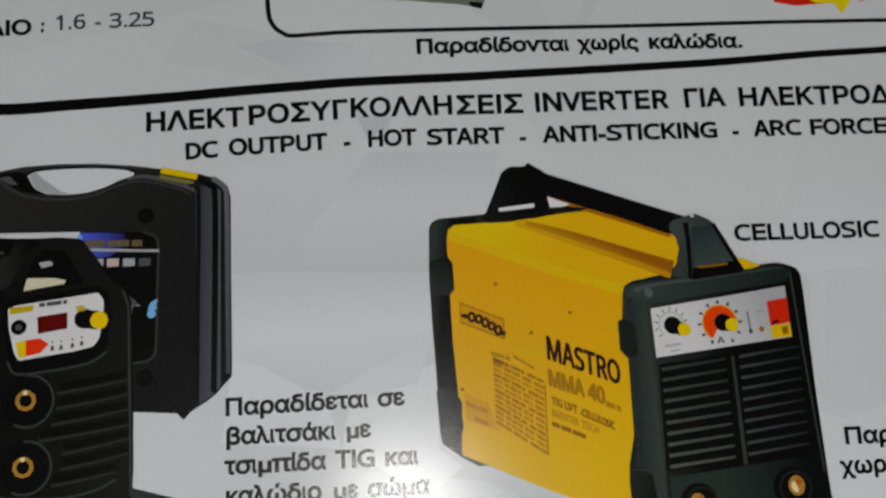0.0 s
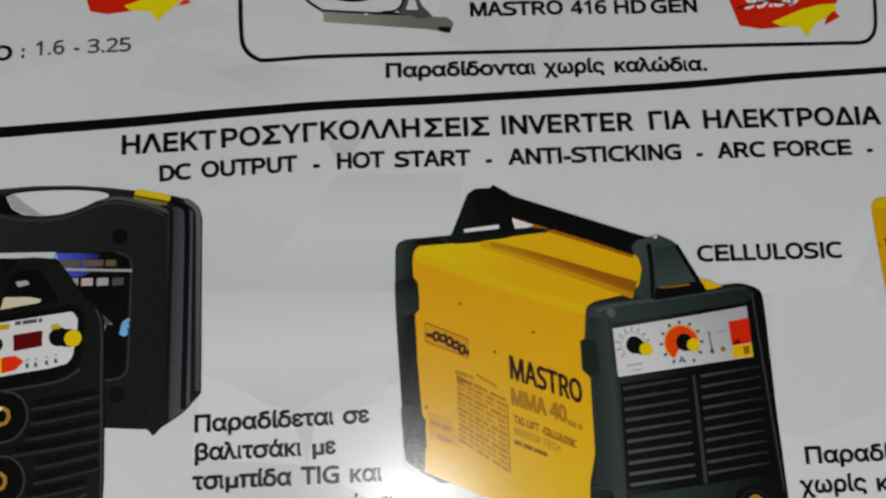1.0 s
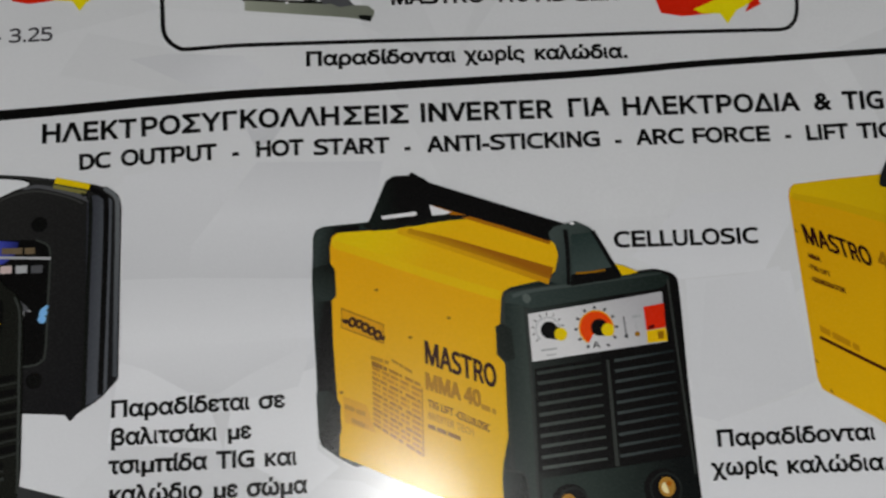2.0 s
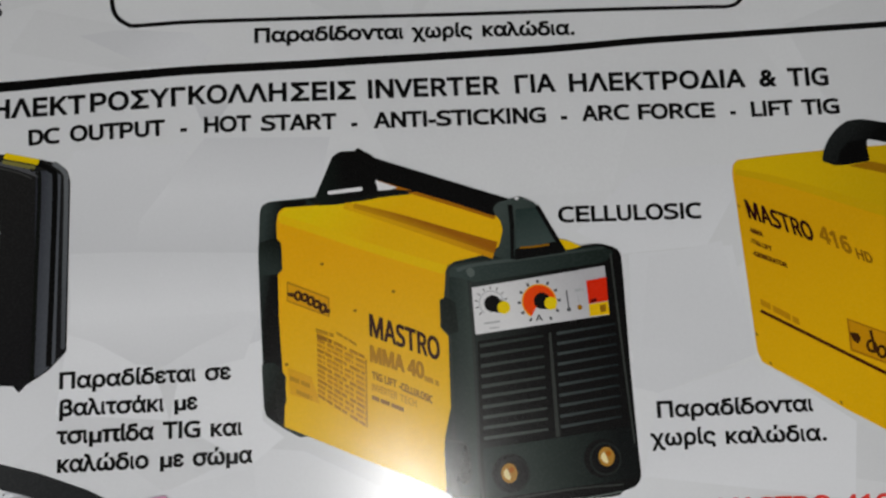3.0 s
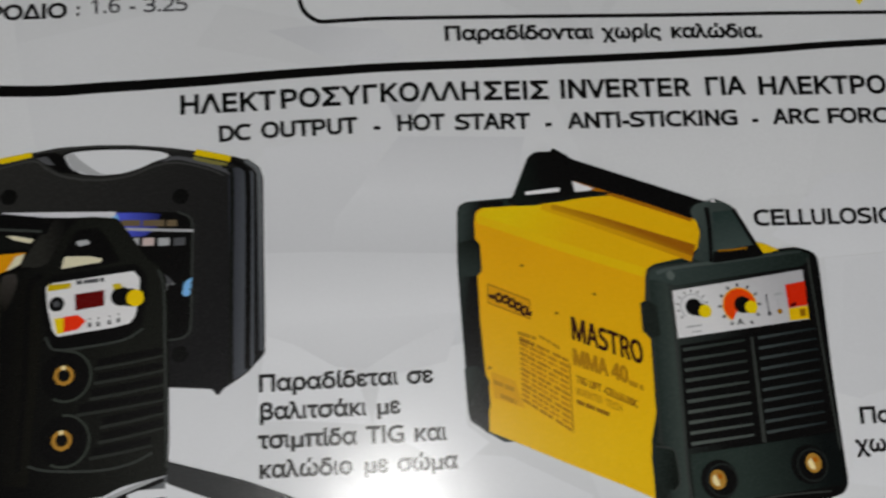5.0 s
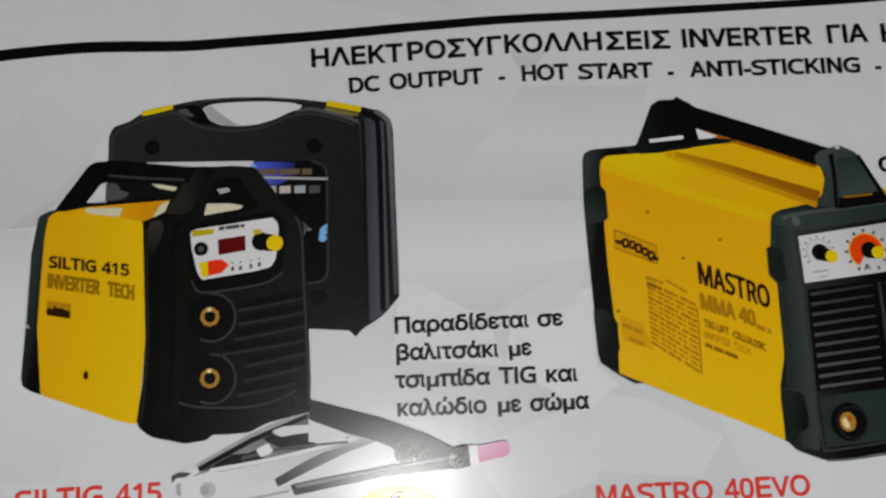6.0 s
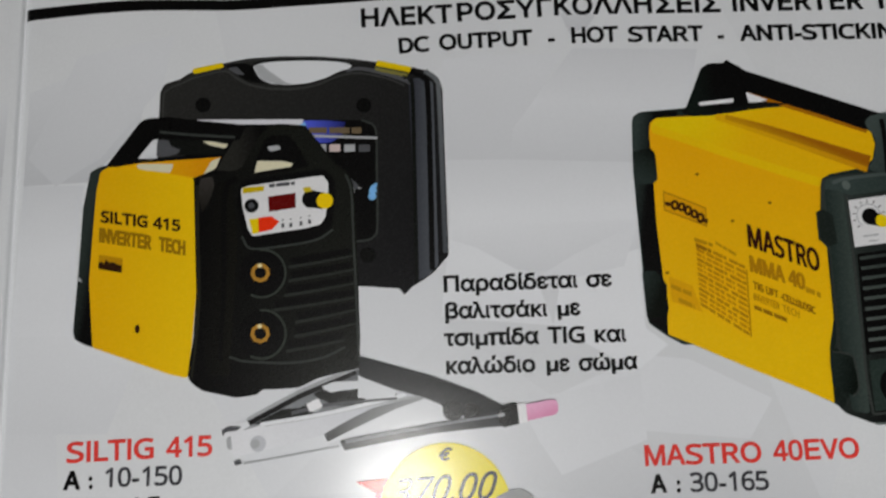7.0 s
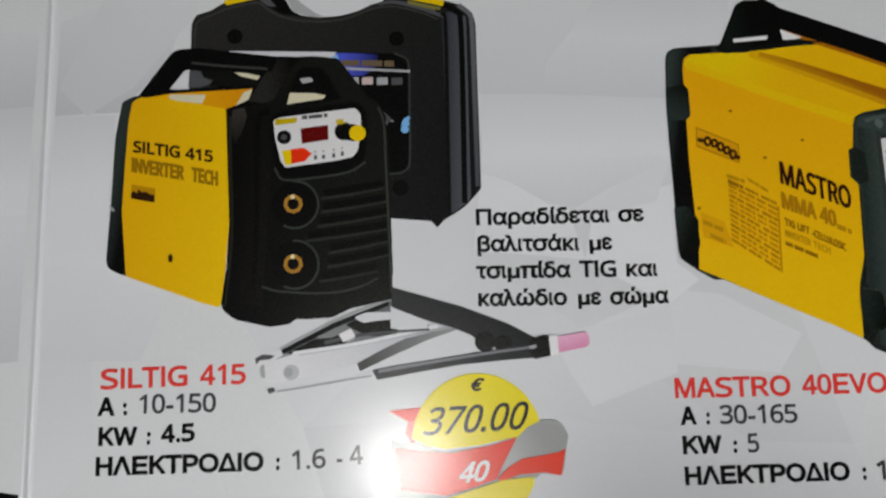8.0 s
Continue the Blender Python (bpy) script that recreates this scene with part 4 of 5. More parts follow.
shape("clamp_tip", [(20.32, 1.98), (20.9, 2.37), (21.04, 0.53), (20.46, 0.7)], METAL, 8, clamp, 0.2)
shape("clamp_tip", [(21.24, -0.88), (22.04, -0.71), (22.32, -1.22), (21.45, -1.45)], METAL_DARK, 8, clamp, 0.15)
disc("clamp_rivet", [(24.36, 1.13)][0], 1.0, print_material("rivet_ink", tone(168, 170, 175)), 8, clamp)
disc("clamp_rivet", [(24, 1.15)][0], 0.6, METAL, 9, clamp)
stroke("clamp_lower_edge", [(22.46, -1.23), (25.92, -0.85), (31.71, -0.1), (34.62, 0.25)], 0.2, METAL, 6, clamp)
stroke("clamp_arm_shade", [(23.19, 3.8), (29.83, 6.87), (37.13, 9.52)], 0.8, NEAR_BLACK, 7.2, clamp, 0.6, smooth=False)
stroke("clamp_arm_glint", [(22.98, 4.17), (29.84, 7.46), (37.44, 10.18)], 0.34, METAL, 7.4, clamp, 0.5, smooth=False)
shape("clamp_spring", [(31.45, 6.95), (33.48, 5.77), (37.88, 5.44), (38.35, 6.08), (34.97, 6.59), (32.79, 7.56)], SHADE, 9.2, clamp, 0.25)
stroke("clamp_pin", [(28.69, 4.73), (33.47, 5.55), (42.32, 5.92)], 0.5, METAL_DARK, 9.3, clamp, 0.3)
shape("clamp_glint", [(30.54, 5.75), (32.17, 6.48), (32.73, 5.36), (31.1, 4.7)], WHITE, 9.4, clamp, 0.2)
stroke("clamp_body_glint", [(24.65, 3.52), (33.45, 4.53), (43.45, 6.32)], 0.5, print_material("clamp_glint_ink", tone(199, 201, 205)), 9.1, clamp, 0.5)
shape("torch_handle", [(37.45, 11.61), (39.35, 11), (46.65, 8.66), (52.65, 6.18), (56.58, 3.95), (55.9, 2.55), (52.96, 2.56), (48.63, 3.93), (47.94, 4.83), (45.42, 5.97), (42.15, 7), (37.51, 8.98)], print_material("torch_ink", tone(52, 53, 54), tone(38, 39, 40), *[(37.85, 10.12), (55.22, 3.45)]), 10, clamp, 0.35)
disc("torch_trigger", [(49.51, 4.03)][0], 1.35, SHADE, 10.3, clamp)
disc("torch_trigger", [(51.85, 3.69)][0], 1.15, SHADE, 10.6, clamp)
shape("torch_glint", [(55.21, 3.23), (56.1, 3.4), (56.22, 2.97), (55.33, 2.8)], METAL, 14, clamp, 0.1)
shape("torch_rod", [(34.78, 0.94), (37.56, 1.37), (46.35, 2.4), (53.74, 3.31), (55.67, 3.57), (56.43, 1.67), (53.64, 1.6), (46.3, 1.2), (40.43, 0.44), (35.33, -0.29)], print_material("rod_ink", tone(44, 45, 47)), 11, clamp, 0.2)
stroke("torch_rod_glint", [(35.51, 0.84), (41.94, 1.64), (49.29, 2.47), (55.19, 3.02)], 0.5, print_material("rod_glint_ink", tone(112, 114, 118)), 12, clamp, 0.3)
shape("torch_collar", [(55.56, 4.15), (57.21, 4.57), (57.86, 4.46), (58.06, 1.87), (55.83, 1.48), (55.17, 2.73)], SHADE, 13, clamp, 0.25)
shape("torch_ring", [(57.86, 4.46), (58.98, 4.55), (59.1, 2.03), (57.99, 1.87)], WHITE, 14, clamp, 0.2)
shape("torch_nozzle", [(58.88, 4.27), (61.95, 4.69), (62.84, 4.71), (63.17, 4.19), (63.17, 3.18), (62.69, 2.78), (58.97, 2.18)], print_material("nozzle_pink_ink", tone(212, 158, 186), tone(196, 132, 164), *[(59.69, 4.23), (60.3, 2.33)]), 14, clamp, 0.25, "pink ceramic nozzle")


# ---- printed picture: price burst ----
def price_burst(dx, dy, price, lower):
    """The price burst, moved by dx, dy on the page."""
    def at(points):
        return [(x + dx, y + dy) for x, y in points]
    burst = shape("price_burst", at([(36.88, -7.88), (38.16, -8.36), (39.75, -8.29), (43.87, -9.74), (48.95, -9.27), (52.99, -8.4), (55.63, -6.76), (57.12, -6.33), (58.9, -6.9), (59.62, -8.21), (59.38, -9.75), (58.92, -12.39), (58.49, -13.34), (55.99, -12.95), (54.11, -14.25), (52.72, -19.68), (50.44, -22.29), (47.74, -19.45), (44.74, -22.69), (42.05, -19.17), (37.16, -16.9)]), STICKER_GREY, 5, catalogue, 0.3, "yellow and red price burst")
    shape("burst_point", at([(36.7, -4.28), (40.84, -4.04), (40.04, -6.27), (39.12, -5.73)]), RED, 6, burst, 0.08)
    shape("burst_point", at([(39.11, -5.87), (40.15, -5.21), (40.33, -8.04), (39.45, -8.42), (38.77, -7.26)]), print_material("burst_rose_ink", tone(206, 96, 84)), 6, burst, 0.1)
    c = (47.95, -8.75)
    top = oval((c[0] + dx, c[1] + dy), 8.45, 8.75, -6, 40, 0, 180)
    shape("burst_disc", top + at([(39.76, -8.01), (41.38, -8.86), (43.89, -9.39), (48.24, -9.1), (52.63, -8.32), (55.6, -7.32)]), YELLOW, 7, burst, 0.0, "yellow price disc")
    shape("burst_banner", at([(37.42, -8.96), (41, -9.61), (44.59, -9.91), (49.68, -9.17), (52.99, -8.33), (51.79, -10.38), (50.84, -12.02), (50.19, -13.38), (47.27, -14.28), (43.65, -15.14), (37.96, -14.19)]), RED, 8, burst, 0.15, "red price banner")
    shape("burst_curl", at([(50.74, -12.57), (51.79, -10.38), (53.07, -8.34), (54.52, -7.06), (56.39, -6.29), (57.85, -6.29), (59.11, -7.13), (59.69, -8.35), (59.3, -9.89), (57.73, -10.52), (54.68, -10.59), (52.83, -11.27)]), print_material("curl_grey_ink", tone(140, 142, 142), tone(166, 168, 168), *[(56.24, -8.76), (50.98, -12.02)]), 9, burst, 0.3, "grey banner curl")
    shape("burst_tail", at([(50.34, -13.24), (51.85, -11.92), (53.57, -11.03), (56.12, -10.72), (58.32, -10.4), (59.21, -10.02), (58.49, -13.34), (56.36, -12.83), (53.1, -12.96), (50.6, -13.81)]), print_material("tail_red_ink", tone(222, 56, 34)), 10, burst, 0.12)
    shape("burst_lower", at([(43.63, -15.49), (47.26, -14.49), (50.9, -13.55), (54.95, -13.32), (54.9, -14.29), (53.21, -17.31), (50.58, -19.58), (47.84, -17.4), (44.86, -19.99), (42.85, -17.17)]), YELLOW, 11, burst, 0.1)
    ink = print_material("price_ink", tone(26, 24, 10))
    slant = (0.36, 1.0)
    words("currency", [("€", *at([(47.11, -2.25), (48.65, -2.24)]))], 1.65, ink, 12, burst, 0.04, up=slant)
    if price:
        words("price", [(price, *at([(40.93, -7.56), (53.89, -7.28)]))], 3.6, ink, 12, burst, 0.015, up=slant)
        words("second_price", [(lower, *at([(45.14, -13.7), (48.74, -13.52)]))], 2.7, WHITE, 12, burst, 0.04, up=slant)
    return burst


price_burst(0.0, 0.0, "370.00", "40")
here, there = [(49.05, 0.11)][0], [(120.35, -2.96)][0]
price_burst(there[0] - here[0], there[1] - here[1], "", "")

# upper bursts
burst = shape("price_burst", [(126.69, 84.84), (127.42, 76.52), (128.5, 72.14), (131.65, 71.46), (135.98, 71.63), (143.46, 74.93), (146.86, 79.39), (145.19, 85.08), (136.7, 87.28)], DEEP_RED, 5, catalogue, 0.15, "red and yellow price burst")
shape("burst_flame", [(133.35, 72.46), (138.12, 74.25), (140.83, 74.86), (143.46, 74.93), (143.27, 73.85), (141.13, 72.49), (139.92, 72), (138.28, 69.91), (137.35, 71.57), (134.61, 71.69)], YELLOW, 7, burst, 0.2)
shape("burst_point", [(143.01, 73.86), (143.69, 72.74), (141.15, 71.58), (141.91, 73)], DEEP_RED, 8, burst, 0.1)
shape("burst_point", [(144.48, 75.8), (146.84, 76.26), (146.68, 75.35), (144.88, 75.6)], RED, 8, burst, 0.1)
words("second_price", [("99.50", *[(129.38, 74.62), (137.54, 74.91)])], 2.9, WHITE, 9, burst, 0.04, up=(0.3, 1.0))
stroke("burst_scribble", [(128.38, 74.84), (130.51, 75.3), (133.18, 75.82), (134.86, 75.48), (137.54, 74.91)], 0.25, SHADE, 10, burst)
burst = shape("price_burst", [(32.86, 90.2), (34.15, 80.41), (34.65, 78.82), (37.01, 78.29), (40.15, 78.59), (44.09, 79.29), (48.07, 80.88), (47.29, 85.17), (42.47, 90.75)], DEEP_RED, 5, catalogue, 0.15, "red and yellow price burst")
shape("burst_flame", [(39.35, 79.49), (41.32, 80.11), (44.09, 81.22), (47.28, 81.62), (47.67, 80.19), (45.84, 78.52), (45.04, 78.03), (44.18, 76.77), (43.15, 78.37), (40.31, 78.67)], YELLOW, 7, burst, 0.2)
shape("burst_point", [(46.95, 79.17), (48.23, 80.35), (48.86, 79.44), (47.66, 79.14)], RED, 8, burst, 0.1)

# ---- printed picture: large yellow welder ----
large = shape("large_welder_picture", [(76.15, 41.57), (76.49, 42.51), (77.51, 43), (83.88, 43.25), (86.5, 48.85), (87.63, 49.53), (90.47, 49.44), (91.87, 48.86), (92.62, 48.16), (101.61, 44.83), (111.3, 41.28), (112.53, 41.62), (114.52, 40.59), (118.29, 33.24), (122.7, 34.08), (124.71, 33.3), (125.88, 32.26), (126.1, 30.65), (125.69, 17.39), (125.55, 6.11), (125.57, 2.29), (124.66, 1.13), (122.94, 0.83), (122.42, 0.22), (118.59, 0.1), (117.11, 0.44), (107.22, -0.47), (104.09, -0.43), (100.77, 0.99), (99.67, 2.22), (95.65, 4.27), (88.43, 7.59), (81.57, 10.89), (80.46, 10.83), (78.3, 12.17), (76.01, 13.95), (75.89, 21.06), (75.78, 28.63), (75.76, 34.81)], print_material("large_black_ink", tone(22, 25, 23), tone(38, 45, 43), *[(122.98, 19.12), (101.95, 28.35)]), 4, catalogue, 0.35, "picture of a large yellow and black welding machine")
shape("back_frame", [(76.3, 41.56), (76.64, 42.42), (77.66, 42.83), (82.62, 42.92), (82.59, 42.2), (79.48, 42), (78.66, 40.77), (78.54, 37.61), (78.97, 36.95), (78.91, 33.36), (78.51, 32.92), (78.37, 25.4), (78.73, 19.35), (78.74, 15.65), (78.45, 12.3), (76.16, 14.08), (76.04, 21.04), (75.92, 34.8)], print_material("back_grey_ink", tone(50, 58, 56), tone(24, 27, 25), *[(76.46, 39.48), (78.9, 39.01)]), 5, large, 0.3)
for pts in ([(75.75, 34.35), (75.85, 37.31), (78.24, 37.79), (78.98, 37.03), (78.99, 33.35), (78.35, 32.77), (75.92, 32.78)], [(75.73, 20.77), (77.45, 20.94), (78.73, 19.35), (78.88, 15.64), (78.48, 14.78), (75.88, 14.54)]):
    shape("frame_bumper", pts, print_material("bumper_ink", tone(44, 51, 49), tone(26, 29, 27), pts[0], pts[2]), 6.5, large, 0.3)
shape("yellow_side", [(78.4, 39.99), (78.69, 41.41), (79.48, 42), (84.14, 42.1), (94.06, 38.35), (101.53, 33.09), (100.84, 28.04), (100.21, 27.85), (100.08, 24), (101.11, 23.31), (100.73, 13.23), (99.69, 9.47), (99.39, 2.39), (95.65, 4.27), (88.43, 7.59), (81.64, 10.89), (78.46, 12.37), (78.66, 15.65), (78.94, 18.96), (78.51, 19.37), (78.28, 26.93), (78.36, 32.93), (78.91, 33.43), (78.9, 37.11), (78.39, 37.78)], print_material("large_side_yellow_ink", tone(209, 152, 0), tone(216, 167, 0), *[(88.46, 35.54), (88.47, 8.32)]), 6, large, 0.2, "bright yellow side panel")
shape("yellow_top", [(78.83, 41.24), (79.63, 41.99), (87.24, 41.99), (90.39, 42.43), (95.13, 42.78), (100.04, 42.96), (109.41, 38.81), (109.73, 37.01), (109.06, 34.81), (107.71, 33.79), (102.77, 33.01), (101.64, 32.45), (101.32, 31.37), (94.55, 33.71), (86.97, 36.74), (80.92, 39.36), (78.64, 40.3)], print_material("large_top_yellow_ink", tone(218, 178, 0), tone(206, 160, 0), *[(84.1, 41.38), (90, 35.44)]), 7, large, 0.2)
stroke("top_ridge", [(78.96, 40.44), (83.97, 38.52), (90.04, 36.07), (96.11, 33.77), (101.21, 31.93)], 1.1, print_material("ridge_yellow_ink", tone(212, 170, 2)), 8, large, 1.3)
stroke("top_groove_shade", [(87.86, 41.87), (94.9, 39.25), (102.55, 36.28), (108.37, 34.06)], 1.0, print_material("groove_shade_ink", tone(196, 150, 0), tone(180, 128, 0), *[(88.78, 41.49), (107.16, 34.7)]), 8.6, large, 2.2)
stroke("top_groove", [(89.18, 41.7), (94.94, 39.73), (102.59, 36.83), (108.56, 34.53)], 0.7, print_material("groove_ink", tone(140, 86, 2), tone(176, 128, 4), *[(102.61, 36.99), (101.86, 35.45)]), 9, large, 1.7)
stroke("top_shadow", [(92.44, 45.22), (95.21, 44.08), (102.92, 41.16), (108.77, 38.85)], 0.9, print_material("handle_shadow_ink", tone(150, 94, 10)), 9, large, 0.6)
shape("handle_base", [(83, 42.74), (84.03, 43.24), (92.02, 43.46), (95.18, 43.59), (98.32, 43.23), (94.34, 42.83), (90.39, 42.27), (84.13, 42.02)], SHADE, 10, large, 0.25)
shape("handle_post", [(83.87, 43), (86.5, 48.85), (87.63, 49.53), (90.47, 49.44), (91.87, 48.94), (92.68, 47.99), (92.6, 45.22), (92.95, 43.24), (88.84, 42.69), (84.15, 42.34)], print_material("post_ink", tone(30, 34, 32), tone(12, 13, 11), *[(85.07, 45.35), (88.21, 45.48)]), 11, large, 0.3)
shape("handle_post_notch", [(89.68, 49.49), (90.18, 49.95), (90.95, 49.41), (91.87, 48.86)], SHADE, 11, large, 0.1)
shape("handle_slot", [(85.63, 43.94), (90.34, 44.3), (90.57, 44.2), (90.47, 43.72), (85.76, 43.45)], WHITE, 12, large, 0.1)
shape("handle_gap", [(92.36, 45.15), (95.36, 43.91), (94.4, 43.64), (92.66, 43.59)], WHITE, 12, large, 0.1)
shape("handle_bar", [(91.55, 48.96), (92.62, 48.24), (101.61, 44.83), (111.52, 41.11), (109.49, 39.77), (108.63, 39.02), (102.93, 41.32), (92.28, 45.23)], print_material("bar_ink", tone(14, 15, 13), tone(22, 23, 21), *[(95.41, 47.17), (94.62, 44.76)]), 13, large, 0.2)
shape("front_frame", [(101, 29.2), (101.41, 32.55), (107.49, 33.01), (123.21, 34.28), (126.06, 33.21), (126.07, 29.69), (125.69, 17.39), (125.55, 6.11), (125.57, 2.29), (124.66, 1.13), (122.94, 0.83), (122.42, 0.22), (118.59, 0.1), (117.11, 0.44), (107.22, -0.47), (104.09, -0.43), (100.77, 0.99), (99.67, 2.22), (99.43, 4.91), (99.47, 8.54), (100.55, 9.92), (100.8, 13.22), (101.23, 22.85), (100.07, 23.85), (100.19, 27.7), (100.91, 27.96)], print_material("front_frame_ink", tone(50, 55, 53), tone(22, 25, 23), *[(101.6, 23.74), (113.66, 19.8)]), 13, large, 1.1)
shape("frame_top", [(101.6, 30.88), (102.01, 32.27), (107.47, 32.77), (123.01, 33.98), (125.31, 32.94), (123.71, 31.53), (113.91, 30.68), (105.03, 29.86), (103.68, 30.58)], print_material("frame_top_ink", tone(54, 63, 61), tone(36, 42, 40), *[(103.8, 32.15), (122.94, 33.26)]), 14, large, 0.8)
shape("frame_corner_glint", [(104.08, 31.73), (104.9, 32.07), (105.46, 31.25), (104.93, 30.5), (104.33, 30.85)], print_material("corner_glint_ink", tone(82, 90, 87)), 15, large, 0.5)
shape("frame_clip", [(100.36, 27.84), (101.15, 28.1), (102.33, 27.24), (102.5, 23.37), (101.24, 23), (100.23, 23.99)], print_material("clip_ink", tone(36, 40, 38)), 14, large, 0.2)
shape("frame_clip", [(99.58, 9.04), (100.53, 9.55), (101.36, 8.61), (101.57, 3.65), (100.37, 1.59), (99.59, 3.09)], print_material("low_clip_ink", tone(34, 38, 36)), 14, large, 0.2)
stroke("frame_inner_edge", [(104.57, 29.89), (104.46, 22.77), (104.28, 12.96), (103.99, 5.63), (104.18, 0.71)], 0.35, FIN, 15, large)
stroke("frame_low_edge", [(104.18, 0.71), (107.34, 0.88), (116.47, 1.57), (123.03, 1.62)], 0.35, FIN, 15, large, 0.2)
shape("frame_bevel", [(101.7, 30.85), (104.21, 31.31), (104.27, 22.78), (104.06, 11.27), (103.77, 0.81), (101.45, 1.28), (101.24, 11.48), (101.45, 21.84)], print_material("frame_bevel_ink", tone(38, 45, 43), tone(58, 66, 63), *[(101.07, 18.87), (104.47, 18.78)]), 13.5, large, 0.5)
shape("frame_foot", [(99.7, 9.05), (102.47, 8.34), (102.87, 4.14), (102.19, 3.13), (99.64, 4.4)], print_material("frame_foot_ink", tone(38, 44, 42), tone(26, 30, 28), *[(99.56, 7.26), (102.9, 6.29)]), 14.4, large, 0.3)
stroke("frame_foot_edge", [(99.85, 9.04), (102.33, 8.42), (102.82, 6.29), (102.71, 4.01), (101.9, 3.22)], 0.22, FIN, 14.7, large)
stroke("frame_low_glint", [(104.32, -0.5), (108.38, -0.48), (117.39, 0.22), (122.72, 0.72)], 0.3, print_material("low_glint_ink", tone(84, 92, 89)), 15.4, large, 0.2)
stroke("frame_top_glint", [(102.85, 31.71), (105.61, 32.32), (114.64, 32.93), (123.81, 33.63)], 0.55, print_material("top_glint_ink", tone(72, 80, 78), tone(48, 55, 53), *[(102.85, 31.71), (123.81, 33.63)]), 15.2, large, 0.35)
stroke("frame_right_edge", [(124.58, 32.71), (124.75, 23.31), (124.93, 14.18), (125.12, 6.76)], 0.3, FIN, 15.2, large, 0.25)
shape("handle_front_post", [(108.57, 40.16), (109.27, 40.92), (110.9, 41.31), (112.53, 41.62), (114.52, 40.59), (115.38, 39.4), (118.45, 33.23), (114.89, 32.67), (110.6, 32.48), (108, 33.45), (109.06, 34.81), (109.73, 37.01), (109.52, 38.31), (108.8, 39.17)], print_material("front_post_ink", tone(62, 70, 68), tone(42, 50, 48), *[(109.17, 39.79), (115.15, 35.37)]), 15, large, 0.3)
shape("post_face", [(111.73, 39.79), (114.78, 39.92), (117.17, 34.76), (111.37, 34.02)], print_material("post_face_ink", tone(44, 54, 52), tone(60, 70, 68), *[(113.14, 39.54), (114.28, 34.63)]), 16, large, 0.3)
stroke("post_edge", [(110.99, 40.49), (111.02, 37.25), (110.7, 32.79)], 0.7, NEAR_BLACK, 16, large, 0.5)
stroke("post_edge", [(114.8, 40.09), (116.47, 36.58), (117.99, 33.42)], 0.55, NEAR_BLACK, 17, large, 0.7)
shape("post_foot", [(111.23, 34.19), (117.34, 34.91), (118.13, 33.26), (110.93, 32.62)], NEAR_BLACK, 17, large, 0.15)
stroke("post_yellow_line", [(111.87, 34.31), (113.86, 34.34), (116.03, 34.52)], 0.28, DARK_YELLOW, 18, large)
disc("post_glint", [(112.02, 41.32)][0], 0.3, WHITE, 18, large, 0.2)
shape("yellow_far_corner", [(117.53, 35.22), (118.63, 34.99), (120.61, 33.97), (118.32, 33.48)], print_material("corner_yellow_ink", tone(204, 168, 6)), 14, large, 0.1)
shape("control_panel", [(104.74, 29.18), (113.85, 30.05), (123.58, 31.06), (123.54, 24.2), (114.01, 23.47), (104.77, 22.74)], print_material("large_panel_white_ink", tone(196, 196, 198), tone(158, 158, 162), *[(109.51, 25.49), (120.26, 30.64)]), 16, large, 0.1, "white control panel with two knobs")
DIAL_GREY = print_material("dial_grey_ink", tone(104, 102, 104))
c1, c2 = [(107.29, 26.89), (113.93, 26.67)]
for k in range(11):
    a = radians(-40 + 26 * k)
    p, q = (c1[0] + 1.85 * math.cos(a), c1[1] + 1.85 * math.sin(a)), (c1[0] + 2.3 * math.cos(a), c1[1] + 2.3 * math.sin(a))
    stroke("dial_mark", [p, q], 0.17, DIAL_GREY, 17, large, smooth=False)
    a = radians(-60 + 30 * k)
    p, q = (c2[0] + 2.55 * math.cos(a), c2[1] + 2.55 * math.sin(a)), (c2[0] + 3.02 * math.cos(a), c2[1] + 3.02 * math.sin(a))
    stroke("dial_mark", [p, q], 0.36, METAL_DARK, 17, large, smooth=False)
ring("dial_circle", c1, 1.72, 0.12, METAL, 17, large, start=-40, end=230)
ring("dial_rim", c2, 2.45, 0.5, print_material("dial_orange_ink", tone(222, 150, 40)), 17, large, start=-30, end=235)
ring("dial_scale", c2, 2.25, 1.5, print_material("dial_red_ink", tone(212, 66, 20)), 18, large, start=-25, end=238, label="orange-red dial scale")
for k, (kx, ky) in enumerate([(107.44, 26.81), (114.32, 26.72)]):
    tip = [(108.94, 26.16), (115.47, 26.32)][k]
    disc("dial_knob", (kx, ky), 1.15, print_material("knob_ink", tone(24, 20, 14)), 19, large)
    shape("dial_knob_body", [(kx + 0.1, ky + 1.1), (tip[0], tip[1] + 0.85), (tip[0], tip[1] - 0.85), (kx - 0.2, ky - 1.1)], print_material("knob_ink", tone(24, 20, 14)), 20, large, 0.2)
    disc("dial_knob_cap", tip, 0.88, print_material("knob_cap_ink", tone(206, 180, 16)), 21, large, label="yellow knob cap")
words("panel_letter", [("A", *[(113.2, 23.99), (114.22, 24)])], 0.85, SHADE, 18, large, 0.02)
shape("panel_red", [(120.74, 29.1), (123.64, 29.46), (123.52, 26.15), (120.79, 25.87)], print_material("panel_red_ink", tone(192, 44, 26)), 17, large, 0.05)
shape("panel_yellow", [(120.78, 25.8), (123.51, 26.08), (123.55, 24.27), (120.77, 24.16)], print_material("panel_yellow_ink", tone(204, 166, 20)), 17, large, 0.05)
